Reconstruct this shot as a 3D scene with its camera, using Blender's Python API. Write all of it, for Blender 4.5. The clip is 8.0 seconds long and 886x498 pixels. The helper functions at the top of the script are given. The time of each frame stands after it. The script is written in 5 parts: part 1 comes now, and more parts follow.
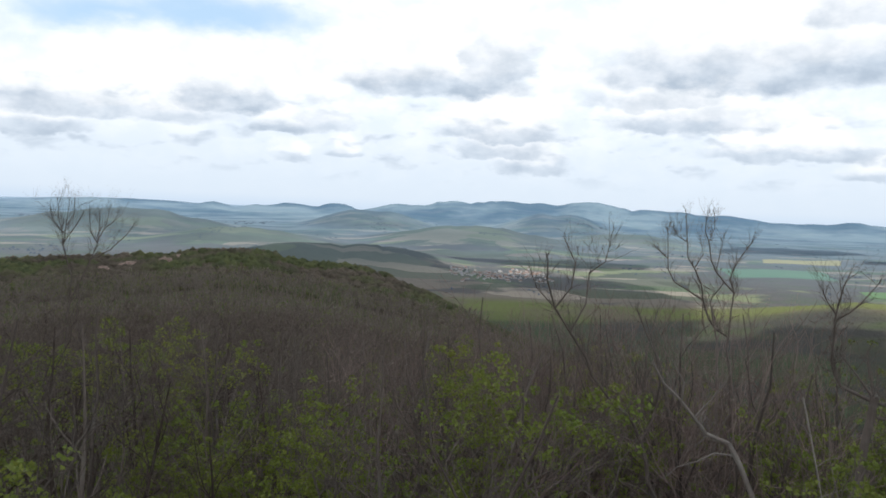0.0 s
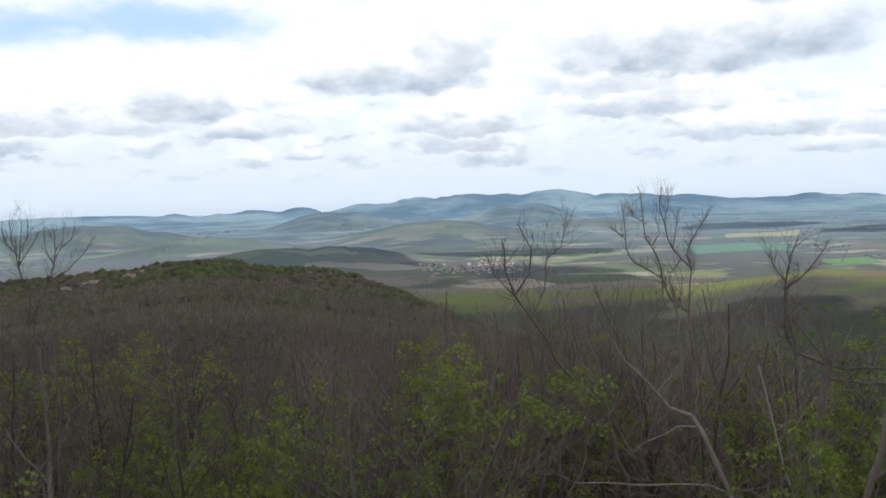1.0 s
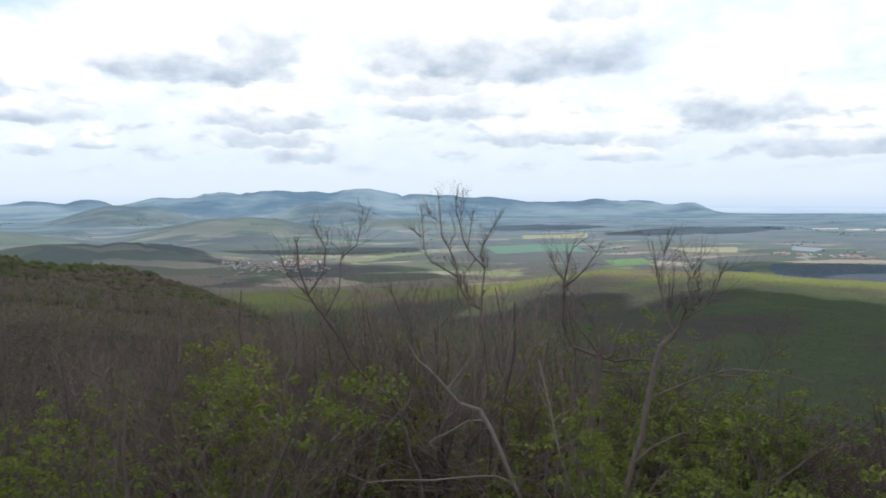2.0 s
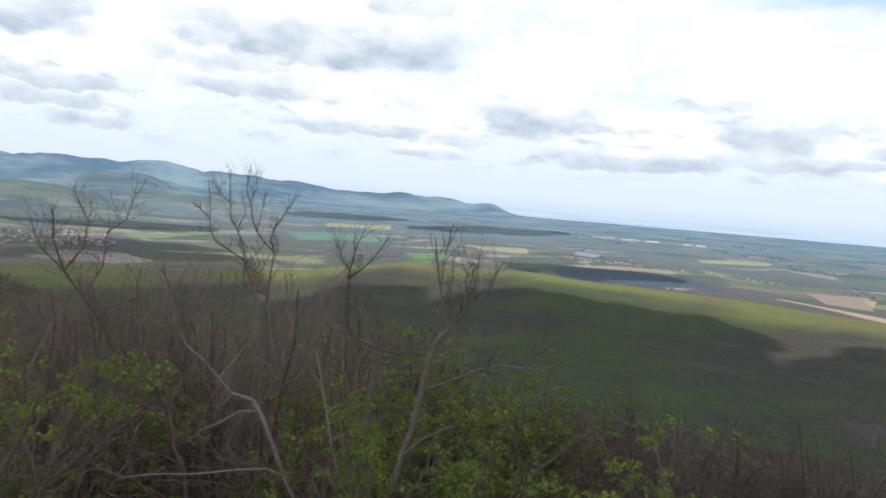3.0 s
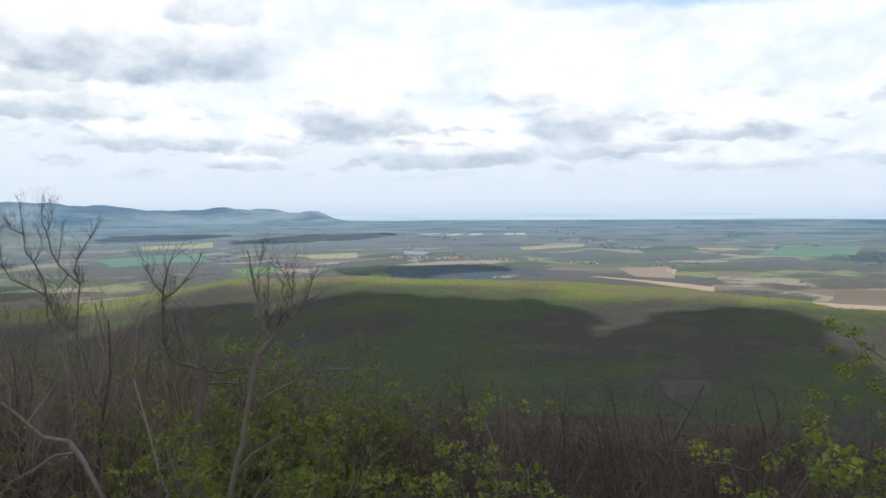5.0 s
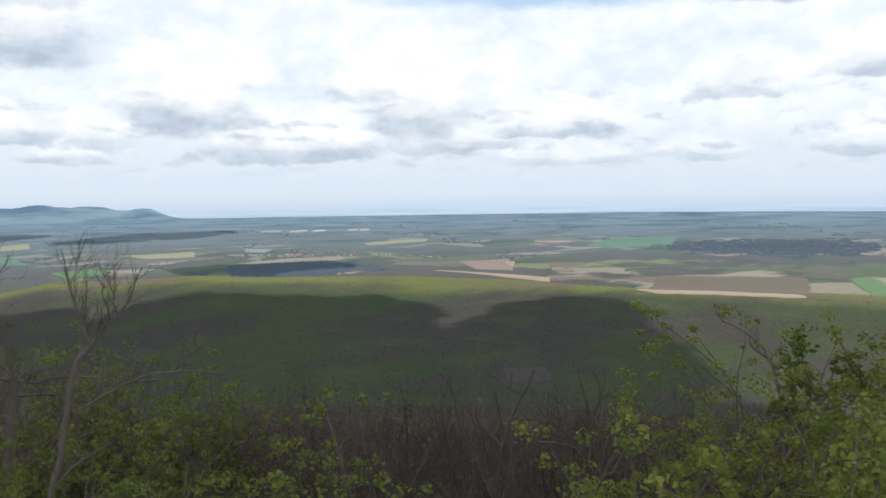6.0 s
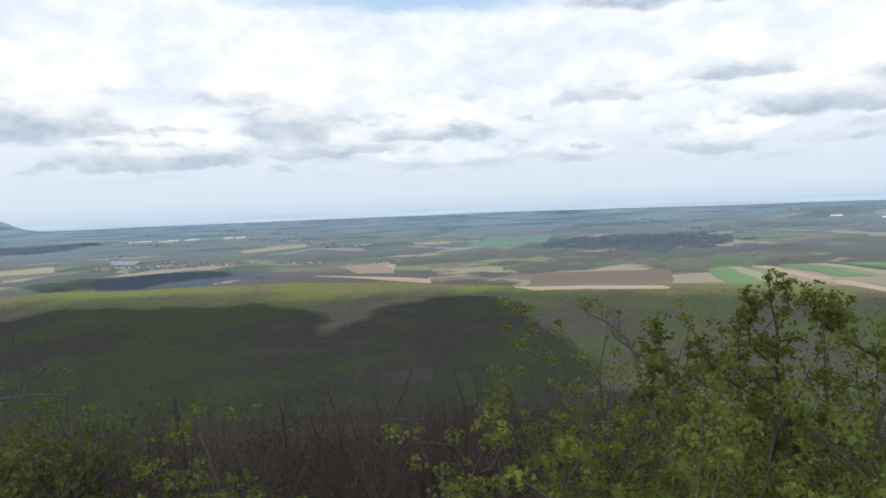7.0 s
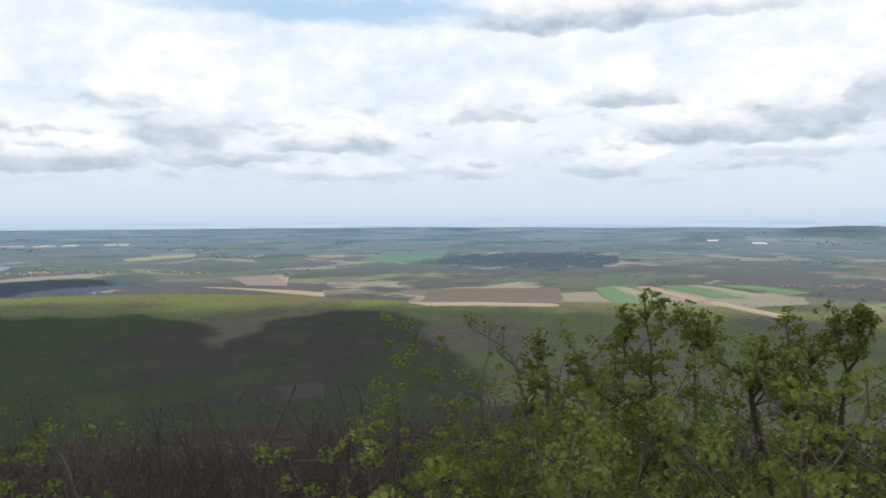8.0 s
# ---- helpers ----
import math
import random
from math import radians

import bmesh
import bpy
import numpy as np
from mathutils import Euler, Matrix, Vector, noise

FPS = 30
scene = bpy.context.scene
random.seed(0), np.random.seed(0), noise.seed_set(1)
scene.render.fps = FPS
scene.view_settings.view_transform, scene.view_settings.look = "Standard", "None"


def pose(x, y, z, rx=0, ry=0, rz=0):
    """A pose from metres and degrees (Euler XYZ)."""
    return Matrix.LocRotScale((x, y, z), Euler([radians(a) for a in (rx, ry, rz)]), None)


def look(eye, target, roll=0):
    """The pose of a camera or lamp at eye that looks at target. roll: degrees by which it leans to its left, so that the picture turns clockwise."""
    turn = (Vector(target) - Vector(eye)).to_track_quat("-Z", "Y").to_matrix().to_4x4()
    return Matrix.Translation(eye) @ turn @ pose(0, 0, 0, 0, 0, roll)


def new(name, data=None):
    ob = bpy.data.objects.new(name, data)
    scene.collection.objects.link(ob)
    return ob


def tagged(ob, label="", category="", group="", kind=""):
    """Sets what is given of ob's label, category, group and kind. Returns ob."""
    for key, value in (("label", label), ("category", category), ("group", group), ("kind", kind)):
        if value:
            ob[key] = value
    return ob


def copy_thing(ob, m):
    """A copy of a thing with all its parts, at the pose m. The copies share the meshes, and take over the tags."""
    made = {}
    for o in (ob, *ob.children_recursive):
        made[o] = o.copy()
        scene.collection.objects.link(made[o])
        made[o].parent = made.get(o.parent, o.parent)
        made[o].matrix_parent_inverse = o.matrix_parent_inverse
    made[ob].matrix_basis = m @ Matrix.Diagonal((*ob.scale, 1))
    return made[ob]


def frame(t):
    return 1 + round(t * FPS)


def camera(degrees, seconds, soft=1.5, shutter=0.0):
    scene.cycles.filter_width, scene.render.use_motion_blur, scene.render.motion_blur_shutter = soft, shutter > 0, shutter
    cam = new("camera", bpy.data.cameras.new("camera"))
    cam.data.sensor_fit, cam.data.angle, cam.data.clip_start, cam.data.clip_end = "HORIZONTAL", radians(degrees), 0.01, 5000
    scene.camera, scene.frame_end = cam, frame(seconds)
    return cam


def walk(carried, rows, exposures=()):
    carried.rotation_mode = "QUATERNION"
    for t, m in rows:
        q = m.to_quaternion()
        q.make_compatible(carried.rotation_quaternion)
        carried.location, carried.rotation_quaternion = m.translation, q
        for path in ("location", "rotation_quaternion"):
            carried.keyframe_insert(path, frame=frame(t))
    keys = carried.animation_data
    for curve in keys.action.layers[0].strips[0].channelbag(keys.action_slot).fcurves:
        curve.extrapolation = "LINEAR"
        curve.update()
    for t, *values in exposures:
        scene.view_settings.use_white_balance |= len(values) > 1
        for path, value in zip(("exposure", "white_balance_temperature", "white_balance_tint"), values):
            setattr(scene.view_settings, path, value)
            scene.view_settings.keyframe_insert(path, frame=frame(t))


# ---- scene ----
# ---------------------------------------------------------------- camera
EYE = 14.0
cam = camera(60.9, 8.0, soft=1.6, shutter=0.2)
ROWS = [
    (0.0, -0.000, -0.000, 0.001, 1.07, -2.87, -2.22),
    (0.3, 0.062, -0.032, -0.004, -0.72, -3.24, 1.09),
    (0.5, 0.090, -0.037, -0.010, -0.73, -3.42, 1.43),
    (1.0, 0.268, -0.102, -0.015, -1.58, -3.19, 1.65),
    (1.5, 0.353, -0.031, -0.038, -8.44, -3.30, 2.43),
    (2.8, 1.084, 0.214, -0.039, -27.40, -3.61, -4.54),
    (3.0, 1.115, 0.240, -0.041, -30.67, -3.78, -4.71),
    (3.5, 1.140, 0.238, -0.031, -37.82, -3.56, -4.73),
    (4.0, 1.129, 0.115, -0.006, -39.85, -2.84, -2.88),
    (4.2, 1.187, -0.010, -0.006, -39.17, -2.59, -0.84),
    (5.5, 1.025, -0.529, -0.020, -49.17, -3.31, 0.48),
    (6.0, 1.082, -0.666, -0.018, -55.72, -3.39, 0.72),
    (6.5, 1.135, -0.771, -0.019, -60.84, -3.39, 0.44),
    (7.0, 1.326, -0.813, -0.055, -64.89, -3.37, 2.16),
    (7.5, 1.507, -0.831, -0.094, -68.29, -3.15, 0.34),
    (8.0, 1.654, -0.908, -0.108, -72.72, -2.40, 0.19),
]
walk(cam, [(t, pose(x, y, EYE + z, 90 + pitch, lean, yaw)) for t, x, y, z, yaw, pitch, lean in ROWS],
     [(0.0, 0.0), (1.5, 0.03), (3.0, 0.07), (4.0, 0.03), (5.5, -0.05), (7.0, -0.10), (8.0, -0.13)])

# ---------------------------------------------------------------- sky and sun
SUN_AZ, SUN_EL = 205.0, 50.0
scene.view_settings.exposure = 0.0


class Graph:
    """Shortcuts for building a node tree."""

    def __init__(self, tree):
        self.tree = tree
        self.tree.nodes.clear()

    def node(self, kind):
        return self.tree.nodes.new(kind)

    def link(self, a, b):
        self.tree.links.new(a, b)

    def put(self, socket, value):
        if isinstance(value, bpy.types.NodeSocket):
            self.link(value, socket)
        elif value is not None:
            socket.default_value = value

    def math(self, op, a, b=None, c=None, clamp=False):
        n = self.node("ShaderNodeMath")
        n.operation, n.use_clamp = op, clamp
        for s, v in zip(n.inputs, (a, b, c)):
            self.put(s, v)
        return n.outputs[0]

    def vec(self, op, a, b=None):
        n = self.node("ShaderNodeVectorMath")
        n.operation = op
        self.put(n.inputs[0], a)
        if b is not None:
            self.put(n.inputs["Scale"] if op == "SCALE" else n.inputs[1], b)
        return n.outputs["Value"] if op in ("LENGTH", "DOT_PRODUCT", "DISTANCE") else n.outputs["Vector"]

    def mix(self, fac, a, b, blend="MIX"):
        n = self.node("ShaderNodeMix")
        n.data_type, n.blend_type = "RGBA", blend
        self.put(n.inputs[0], fac)
        for s, v in ((n.inputs[6], a), (n.inputs[7], b)):
            self.put(s, (*v, 1) if isinstance(v, tuple) and len(v) == 3 else v)
        return n.outputs[2]

    def noise(self, vector, scale, detail=4.0, rough=0.55, distort=0.0):
        n = self.node("ShaderNodeTexNoise")
        self.put(n.inputs["Vector"], vector)
        n.inputs["Scale"].default_value, n.inputs["Detail"].default_value = scale, detail
        n.inputs["Roughness"].default_value, n.inputs["Distortion"].default_value = rough, distort
        return n.outputs[0]

    def step(self, value, low, high):
        n = self.node("ShaderNodeMapRange")
        n.interpolation_type = "SMOOTHSTEP"
        self.put(n.inputs[0], value)
        n.inputs[1].default_value, n.inputs[2].default_value = low, high
        return n.outputs[0]

    def ramp(self, fac, stops, mode="LINEAR"):
        n = self.node("ShaderNodeValToRGB")
        n.color_ramp.interpolation = mode
        els = n.color_ramp.elements
        while len(els) < len(stops):
            els.new(0.5)
        for e, (at, col) in zip(els, stops):
            e.position, e.color = at, (*col, 1)
        self.put(n.inputs[0], fac)
        return n.outputs[0]


def make_world():
    world = bpy.data.worlds.new("sky")
    scene.world = world
    world.use_nodes = True
    g = Graph(world.node_tree)
    way = g.node("ShaderNodeTexCoord").outputs["Generated"]
    xyz = g.node("ShaderNodeSeparateXYZ")
    g.link(way, xyz.inputs[0])
    az = g.math("MULTIPLY", g.math("ARCTAN2", g.math("MULTIPLY", xyz.outputs[0], -1.0), xyz.outputs[1]), 57.2958)
    el = g.math("MULTIPLY", g.math("ARCSINE", xyz.outputs[2]), 57.2958)
    sky = g.node("ShaderNodeTexSky")
    sky.sky_type, sky.sun_disc, sky.sun_elevation, sky.sun_rotation = "NISHITA", False, radians(SUN_EL), radians(-SUN_AZ)
    sky.air_density, sky.dust_density = 1.0, 1.6
    blue = g.vec("SCALE", sky.outputs[0], 0.13)
    flat = g.node("ShaderNodeCombineXYZ")
    g.link(az, flat.inputs[0]), g.link(el, flat.inputs[1])
    place = flat.outputs[0]
    # billowed outlines: the place is shaken at two sizes
    wob = g.node("ShaderNodeTexNoise")
    g.link(g.vec("MULTIPLY", place, (0.42, 0.80, 1.0)), wob.inputs["Vector"])
    wob.inputs["Scale"].default_value, wob.inputs["Detail"].default_value, wob.inputs["Roughness"].default_value = 0.9, 5.0, 0.55
    shake = g.vec("MULTIPLY", g.vec("SUBTRACT", wob.outputs["Color"], (0.5, 0.5, 0.5)), (4.6, 1.9, 0.0))
    shakes = [g.vec("ADD", place, g.vec("SCALE", shake, k)) for k in (0.35, 0.7, 1.0)]
    ragged = shakes[2]

    def patches(rows, sharp):
        total = None
        for a, e, w, h in rows:
            gap = g.vec("MULTIPLY", g.vec("SUBTRACT", ragged, (a, e, 0)), (1 / w, 1 / h, 0))
            one = g.math("SUBTRACT", 1.4, g.vec("LENGTH", gap))
            total = one if total is None else g.math("MAXIMUM", total, one)
        return g.step(total, 0.4 - sharp, 0.4 + sharp)

    def heaps(rows, soft, grey=False):
        """How far each place lies inside one of the clouds: flat below, fading upwards."""
        total = None
        for a, e, w, h, deep in rows:
            rag = shakes[0 if h < 0.5 else 1 if h < 1.0 else 2]
            if total is not None:  # one cloud after the other
                rag = g.vec("SCALE", rag, g.math("MULTIPLY_ADD", total, 1e-7, 1.0))
            scaled = g.vec("MULTIPLY", g.vec("SUBTRACT", rag, (a, e - 0.35 * h, 0)), (1 / w, 1 / h, 0))
            gap = g.node("ShaderNodeSeparateXYZ")
            g.link(scaled, gap.inputs[0])
            u, v = gap.outputs[0], gap.outputs[1]
            tall = g.math("MAXIMUM", g.math("MULTIPLY", v, 0.62), g.math("MULTIPLY", v, -2.1))
            far = g.math("SQRT", g.math("ADD", g.math("MULTIPLY", u, u), g.math("MULTIPLY", tall, tall)))
            one = g.math("MULTIPLY", g.math("SUBTRACT", 1.0, g.step(far, soft, 1.15)), deep)
            if grey:  # darkest along the flat base
                one = g.math("MULTIPLY", one, g.step(v, 0.95, -0.25))
            total = one if total is None else g.math("MAXIMUM", total, one)
        return total

    # clouds overhead and behind, beyond the placed ones
    lift = g.math("ADD", g.math("MAXIMUM", xyz.outputs[2], 0.0), 0.12)
    spread = g.node("ShaderNodeCombineXYZ")
    g.link(g.math("DIVIDE", xyz.outputs[0], lift), spread.inputs[0]), g.link(g.math("DIVIDE", xyz.outputs[1], lift), spread.inputs[1])
    cover = g.noise(spread.outputs[0], 1.3, 6.0, 0.55)
    above = g.step(el, 14.0, 22.0)
    veil = g.math("MULTIPLY", g.step(cover, 0.5, 0.68), above)
    # gaps of blue between the clouds
    gaps = patches(BLUE_GAPS, 0.75)
    broken = g.noise(g.vec("MULTIPLY", place, (0.07, 0.16, 1.0)), 1.0, 4.0, 0.5)
    thin = g.math("MULTIPLY", g.step(broken, 0.40, 0.68), 0.4)
    low = g.math("MULTIPLY", g.math("SUBTRACT", 1.0, g.step(el, 0.3, 7.0)), 0.85)
    open_sky = g.math("MAXIMUM", gaps, g.math("MAXIMUM", thin, low))
    open_sky = g.math("MAXIMUM", open_sky, g.math("MULTIPLY", g.math("SUBTRACT", 1.0, g.step(cover, 0.38, 0.5)), above))
    puff = g.noise(g.vec("MULTIPLY", place, (0.42, 0.62, 1.0)), 1.0, 5.0, 0.55)
    white = g.mix(g.step(puff, 0.35, 0.7), (0.91, 0.98, 1.06), (1.08, 1.11, 1.14))
    pale = g.mix(0.8, blue, (0.66, 0.82, 1.01))
    col = g.mix(open_sky, white, pale)
    col = g.mix(g.math("MULTIPLY", gaps, 0.7), col, g.mix(0.8, blue, (0.52, 0.77, 1.04)))
    base = g.mix(g.step(puff, 0.3, 0.7), (0.44, 0.53, 0.645), (0.62, 0.71, 0.82))
    col = g.mix(g.math("MULTIPLY", veil, 0.6), col, base)
    # thin grey-blue sky low down, between the far clouds
    col = g.mix(g.math("MULTIPLY", g.step(el, 8.5, 3.0), 0.6), col, (0.76, 0.845, 0.95))
    # heaped clouds: white billowed heads, then the grey undersides
    heads = heaps([(a, e + 1.6 * h, 1.35 * w, 2.4 * h, 0.95) for a, e, w, h, deep in CLOUD_BASES] + [(a, e + 1.6 * h, 1.35 * w, 2.4 * h, 0.6) for a, e, w, h, deep in CLOUD_LOW] + [(*c, 1.0) for c in CLOUD_HEADS], 0.6)
    heads = g.math("MULTIPLY", heads, g.step(el, 1.5, 4.5))
    bright = g.mix(g.step(puff, 0.3, 0.62), (0.94, 0.985, 1.03), (1.10, 1.11, 1.13))
    col = g.mix(heads, col, bright)
    # smaller heaps all over: each is pale on top and grey below
    heap = g.vec("MULTIPLY", shakes[0], (0.24, 0.52, 1.0))
    relief = g.math("SUBTRACT", g.noise(g.vec("ADD", heap, (0.0, 0.26, 0.0)), 1.0, 3.0, 0.5), g.noise(heap, 1.0, 3.0, 0.5))
    relief = g.math("MULTIPLY", g.step(relief, 0.02, 0.2), g.math("MULTIPLY", g.step(el, 1.5, 4.0), g.step(el, 10.5, 6.0)))
    col = g.mix(g.math("MULTIPLY", relief, 0.62), col, base)
    mottle = g.step(g.noise(g.vec("MULTIPLY", place, (0.30, 0.55, 1.0)), 1.0, 4.0, 0.55), 0.3, 0.6)
    under = heaps([(a, e - 0.12 + 0.35 * h, 1.4 * w, 2.1 * h, deep) for a, e, w, h, deep in CLOUD_BASES + CLOUD_LOW], 0.66, True)
    col = g.mix(g.math("MULTIPLY", under, g.math("ADD", 0.62, g.math("MULTIPLY", mottle, 0.38))), col, base)
    # painted haze under the horizon, with faint streaks of far plain and ranges
    streak = g.noise(g.vec("MULTIPLY", place, (0.09, 3.2, 1.0)), 1.0, 4.0, 0.6)
    distance = g.mix(g.step(streak, 0.42, 0.62), (0.60, 0.73, 0.90), (0.49, 0.63, 0.80))
    distance = g.mix(g.step(el, -0.75, 0.05), distance, (0.62, 0.745, 0.90))
    col = g.mix(g.step(el, 0.9, -0.25), col, distance)
    bg = g.node("ShaderNodeBackground")
    g.link(col, bg.inputs["Color"])
    bg.inputs["Strength"].default_value = 1.04
    out = g.node("ShaderNodeOutputWorld")
    g.link(bg.outputs[0], out.inputs["Surface"])


# clouds in the open sky: azimuth and height in degrees, half width, half height, depth of the grey
CLOUD_BASES = [
    (25.9, 6.6, 7.1, 0.86, 0.8), (17.3, 7.9, 2.8, 1.03, 1.0), (2.1, 9.9, 5.4, 1.03, 1.0), (-2.6, 11.4, 2.4, 1.72, 0.8), (-3.0, 6.3, 3.6, 0.73, 0.9),
    (-16.3, 7.2, 4.2, 0.73, 0.9), (-20.6, 11.1, 8.2, 1.63, 1.0), (-37.3, 6.7, 3.5, 1.2, 1.0), (-54.1, 6.7, 3.0, 1.55, 0.8), (-45.0, 4.2, 4.8, 0.73, 0.9),
    (-64.3, 5.6, 3.9, 0.6, 0.8), (-82.3, 14.7, 5.9, 0.94, 1.0), (-94.1, 6.4, 5.2, 0.94, 0.95), (-98.8, 7.5, 3.1, 1.03, 0.8), (-102.7, 8.5, 1.6, 1.46, 0.9),
    (-92.2, 14.8, 4.7, 0.69, 0.6), (-27.0, 14.4, 2.5, 1.03, 0.6), (-19.3, 7.5, 1.5, 1.0, 0.7),
]
CLOUD_LOW = [
    (29.6, 5.0, 2.5, 0.52, 0.9), (13.2, 5.9, 2.0, 0.43, 0.9), (10.0, 6.6, 1.5, 0.77, 0.6), (-3.3, 5.1, 2.8, 0.6, 0.8), (-5.2, 3.9, 2.3, 0.56, 0.8),
    (-13.8, 8.8, 3.9, 0.69, 0.6), (-23.4, 5.1, 4.4, 0.55, 0.75), (-29.3, 3.5, 2.1, 0.34, 0.7), (-31.1, 4.8, 1.7, 0.6, 0.6), (-49.9, 8.3, 2.2, 0.52, 0.5),
    (-56.7, 4.6, 3.7, 0.56, 0.8), (-65.0, 3.3, 4.3, 0.32, 0.4), (-77.0, 8.0, 2.9, 0.6, 0.6), (-85.0, 3.6, 2.4, 0.5, 0.7), (-86.1, 8.8, 3.3, 0.47, 0.8),
    (-97.4, 4.7, 3.3, 0.39, 0.45), (-74.5, 3.5, 2.5, 0.3, 0.4), (8.6, 4.2, 1.1, 0.3, 0.7), (12.4, 3.8, 1.1, 0.3, 0.6),
]
CLOUD_HEADS = [
    (22.3, 9.6, 7.7, 2.4), (7.6, 11.2, 3.8, 2.6), (-0.4, 13.1, 4.7, 3.0), (-17.5, 13.5, 10.2, 2.6), (-22.6, 6.7, 4.5, 1.7),
    (-38.2, 10.1, 6.3, 2.2), (-52.1, 9.4, 5.1, 2.2), (-86.1, 10.4, 3.1, 1.3), (-86.3, 5.0, 3.3, 1.1), (-97.3, 10.3, 5.9, 1.6),
]
BLUE_GAPS = [(24.8, 12.3, 5.6, 1.3), (18.6, 13.2, 6.4, 1.2), (-65.0, 15.2, 11.2, 0.9), (-90.0, 16.5, 7.0, 0.6)]
make_world()

sun = new("sun", bpy.data.lights.new("sun", "SUN"))
sun.data.energy, sun.data.angle, sun.data.color = 3.6, radians(0.6), (1.0, 0.95, 0.86)
toward = Vector((-math.sin(radians(SUN_AZ)) * math.cos(radians(SUN_EL)), math.cos(radians(SUN_AZ)) * math.cos(radians(SUN_EL)), math.sin(radians(SUN_EL))))
sun.matrix_world = look(toward * 100, (0, 0, 0))


# ---------------------------------------------------------------- materials
def material(name, rough=0.9, spec=0.2):
    m = bpy.data.materials.new(name)
    m.use_nodes = True
    g = Graph(m.node_tree)
    bsdf = g.node("ShaderNodeBsdfPrincipled")
    bsdf.inputs["Roughness"].default_value = rough
    bsdf.inputs["Specular IOR Level"].default_value = spec
    out = g.node("ShaderNodeOutputMaterial")
    g.link(bsdf.outputs[0], out.inputs["Surface"])
    return m, g, bsdf


def bump(g, bsdf, height, strength, distance):
    n = g.node("ShaderNodeBump")
    n.inputs["Strength"].default_value, n.inputs["Distance"].default_value = strength, distance
    g.link(height, n.inputs["Height"])
    g.link(n.outputs[0], bsdf.inputs["Normal"])


def bark_material(name, dark, light, lichen=0.25):
    m, g, bsdf = material(name, 0.95, 0.1)
    place = g.node("ShaderNodeTexCoord").outputs["Object"]
    info = g.node("ShaderNodeObjectInfo").outputs["Random"]
    grain = g.noise(g.vec("MULTIPLY", place, (14, 14, 4)), 1.0, 5.0, 0.65)
    patch = g.noise(place, 1.6, 3.0)
    col = g.mix(grain, dark, light)
    col = g.mix(g.math("MULTIPLY", g.step(patch, 0.52, 0.7), lichen), col, (0.30, 0.29, 0.26))
    col = g.mix(g.math("MULTIPLY", g.step(info, 0.45, 0.0), 0.45), col, tuple(0.5 * c for c in dark))
    col = g.mix(g.math("MULTIPLY", g.step(info, 0.6, 1.0), 0.5), col, tuple(1.1 * c for c in light))
    g.link(col, bsdf.inputs["Base Color"])
    bump(g, bsdf, grain, 0.6, 0.02)
    return m


def leaf_material(name, a, b, c):
    m, g, bsdf = material(name, 0.6, 0.25)
    geo = g.node("ShaderNodeNewGeometry")
    place = g.node("ShaderNodeTexCoord").outputs["Object"]
    info = g.node("ShaderNodeObjectInfo").outputs["Random"]
    col = g.mix(geo.outputs["Random Per Island"], a, b)
    col = g.mix(g.step(g.noise(place, 0.7, 3.0), 0.42, 0.64), col, c)
    col = g.mix(g.math("MULTIPLY", info, 0.4), col, tuple(0.6 * q for q in a))
    g.link(col, bsdf.inputs["Base Color"])
    bsdf.inputs["Transmission Weight"].default_value = 0.0
    glow = g.node("ShaderNodeBsdfTranslucent")
    g.link(col, glow.inputs["Color"])
    both = g.node("ShaderNodeMixShader")
    both.inputs[0].default_value = 0.35
    g.link(bsdf.outputs[0], both.inputs[1]), g.link(glow.outputs[0], both.inputs[2])
    out = [n for n in g.tree.nodes if n.type == "OUTPUT_MATERIAL"][0]
    g.link(both.outputs[0], out.inputs["Surface"])
    return m


def plain_material(name, a, b, scale=3.0, rough=0.85):
    m, g, bsdf = material(name, rough)
    place = g.node("ShaderNodeTexCoord").outputs["Object"]
    grain = g.noise(place, scale, 5.0, 0.6)
    broad = g.noise(place, scale * 0.13, 3.0)
    col = g.mix(g.math("ADD", g.math("MULTIPLY", grain, 0.5), g.math("MULTIPLY", broad, 0.5)), a, b)
    g.link(col, bsdf.inputs["Base Color"])
    bump(g, bsdf, grain, 0.3, 0.05)
    return m


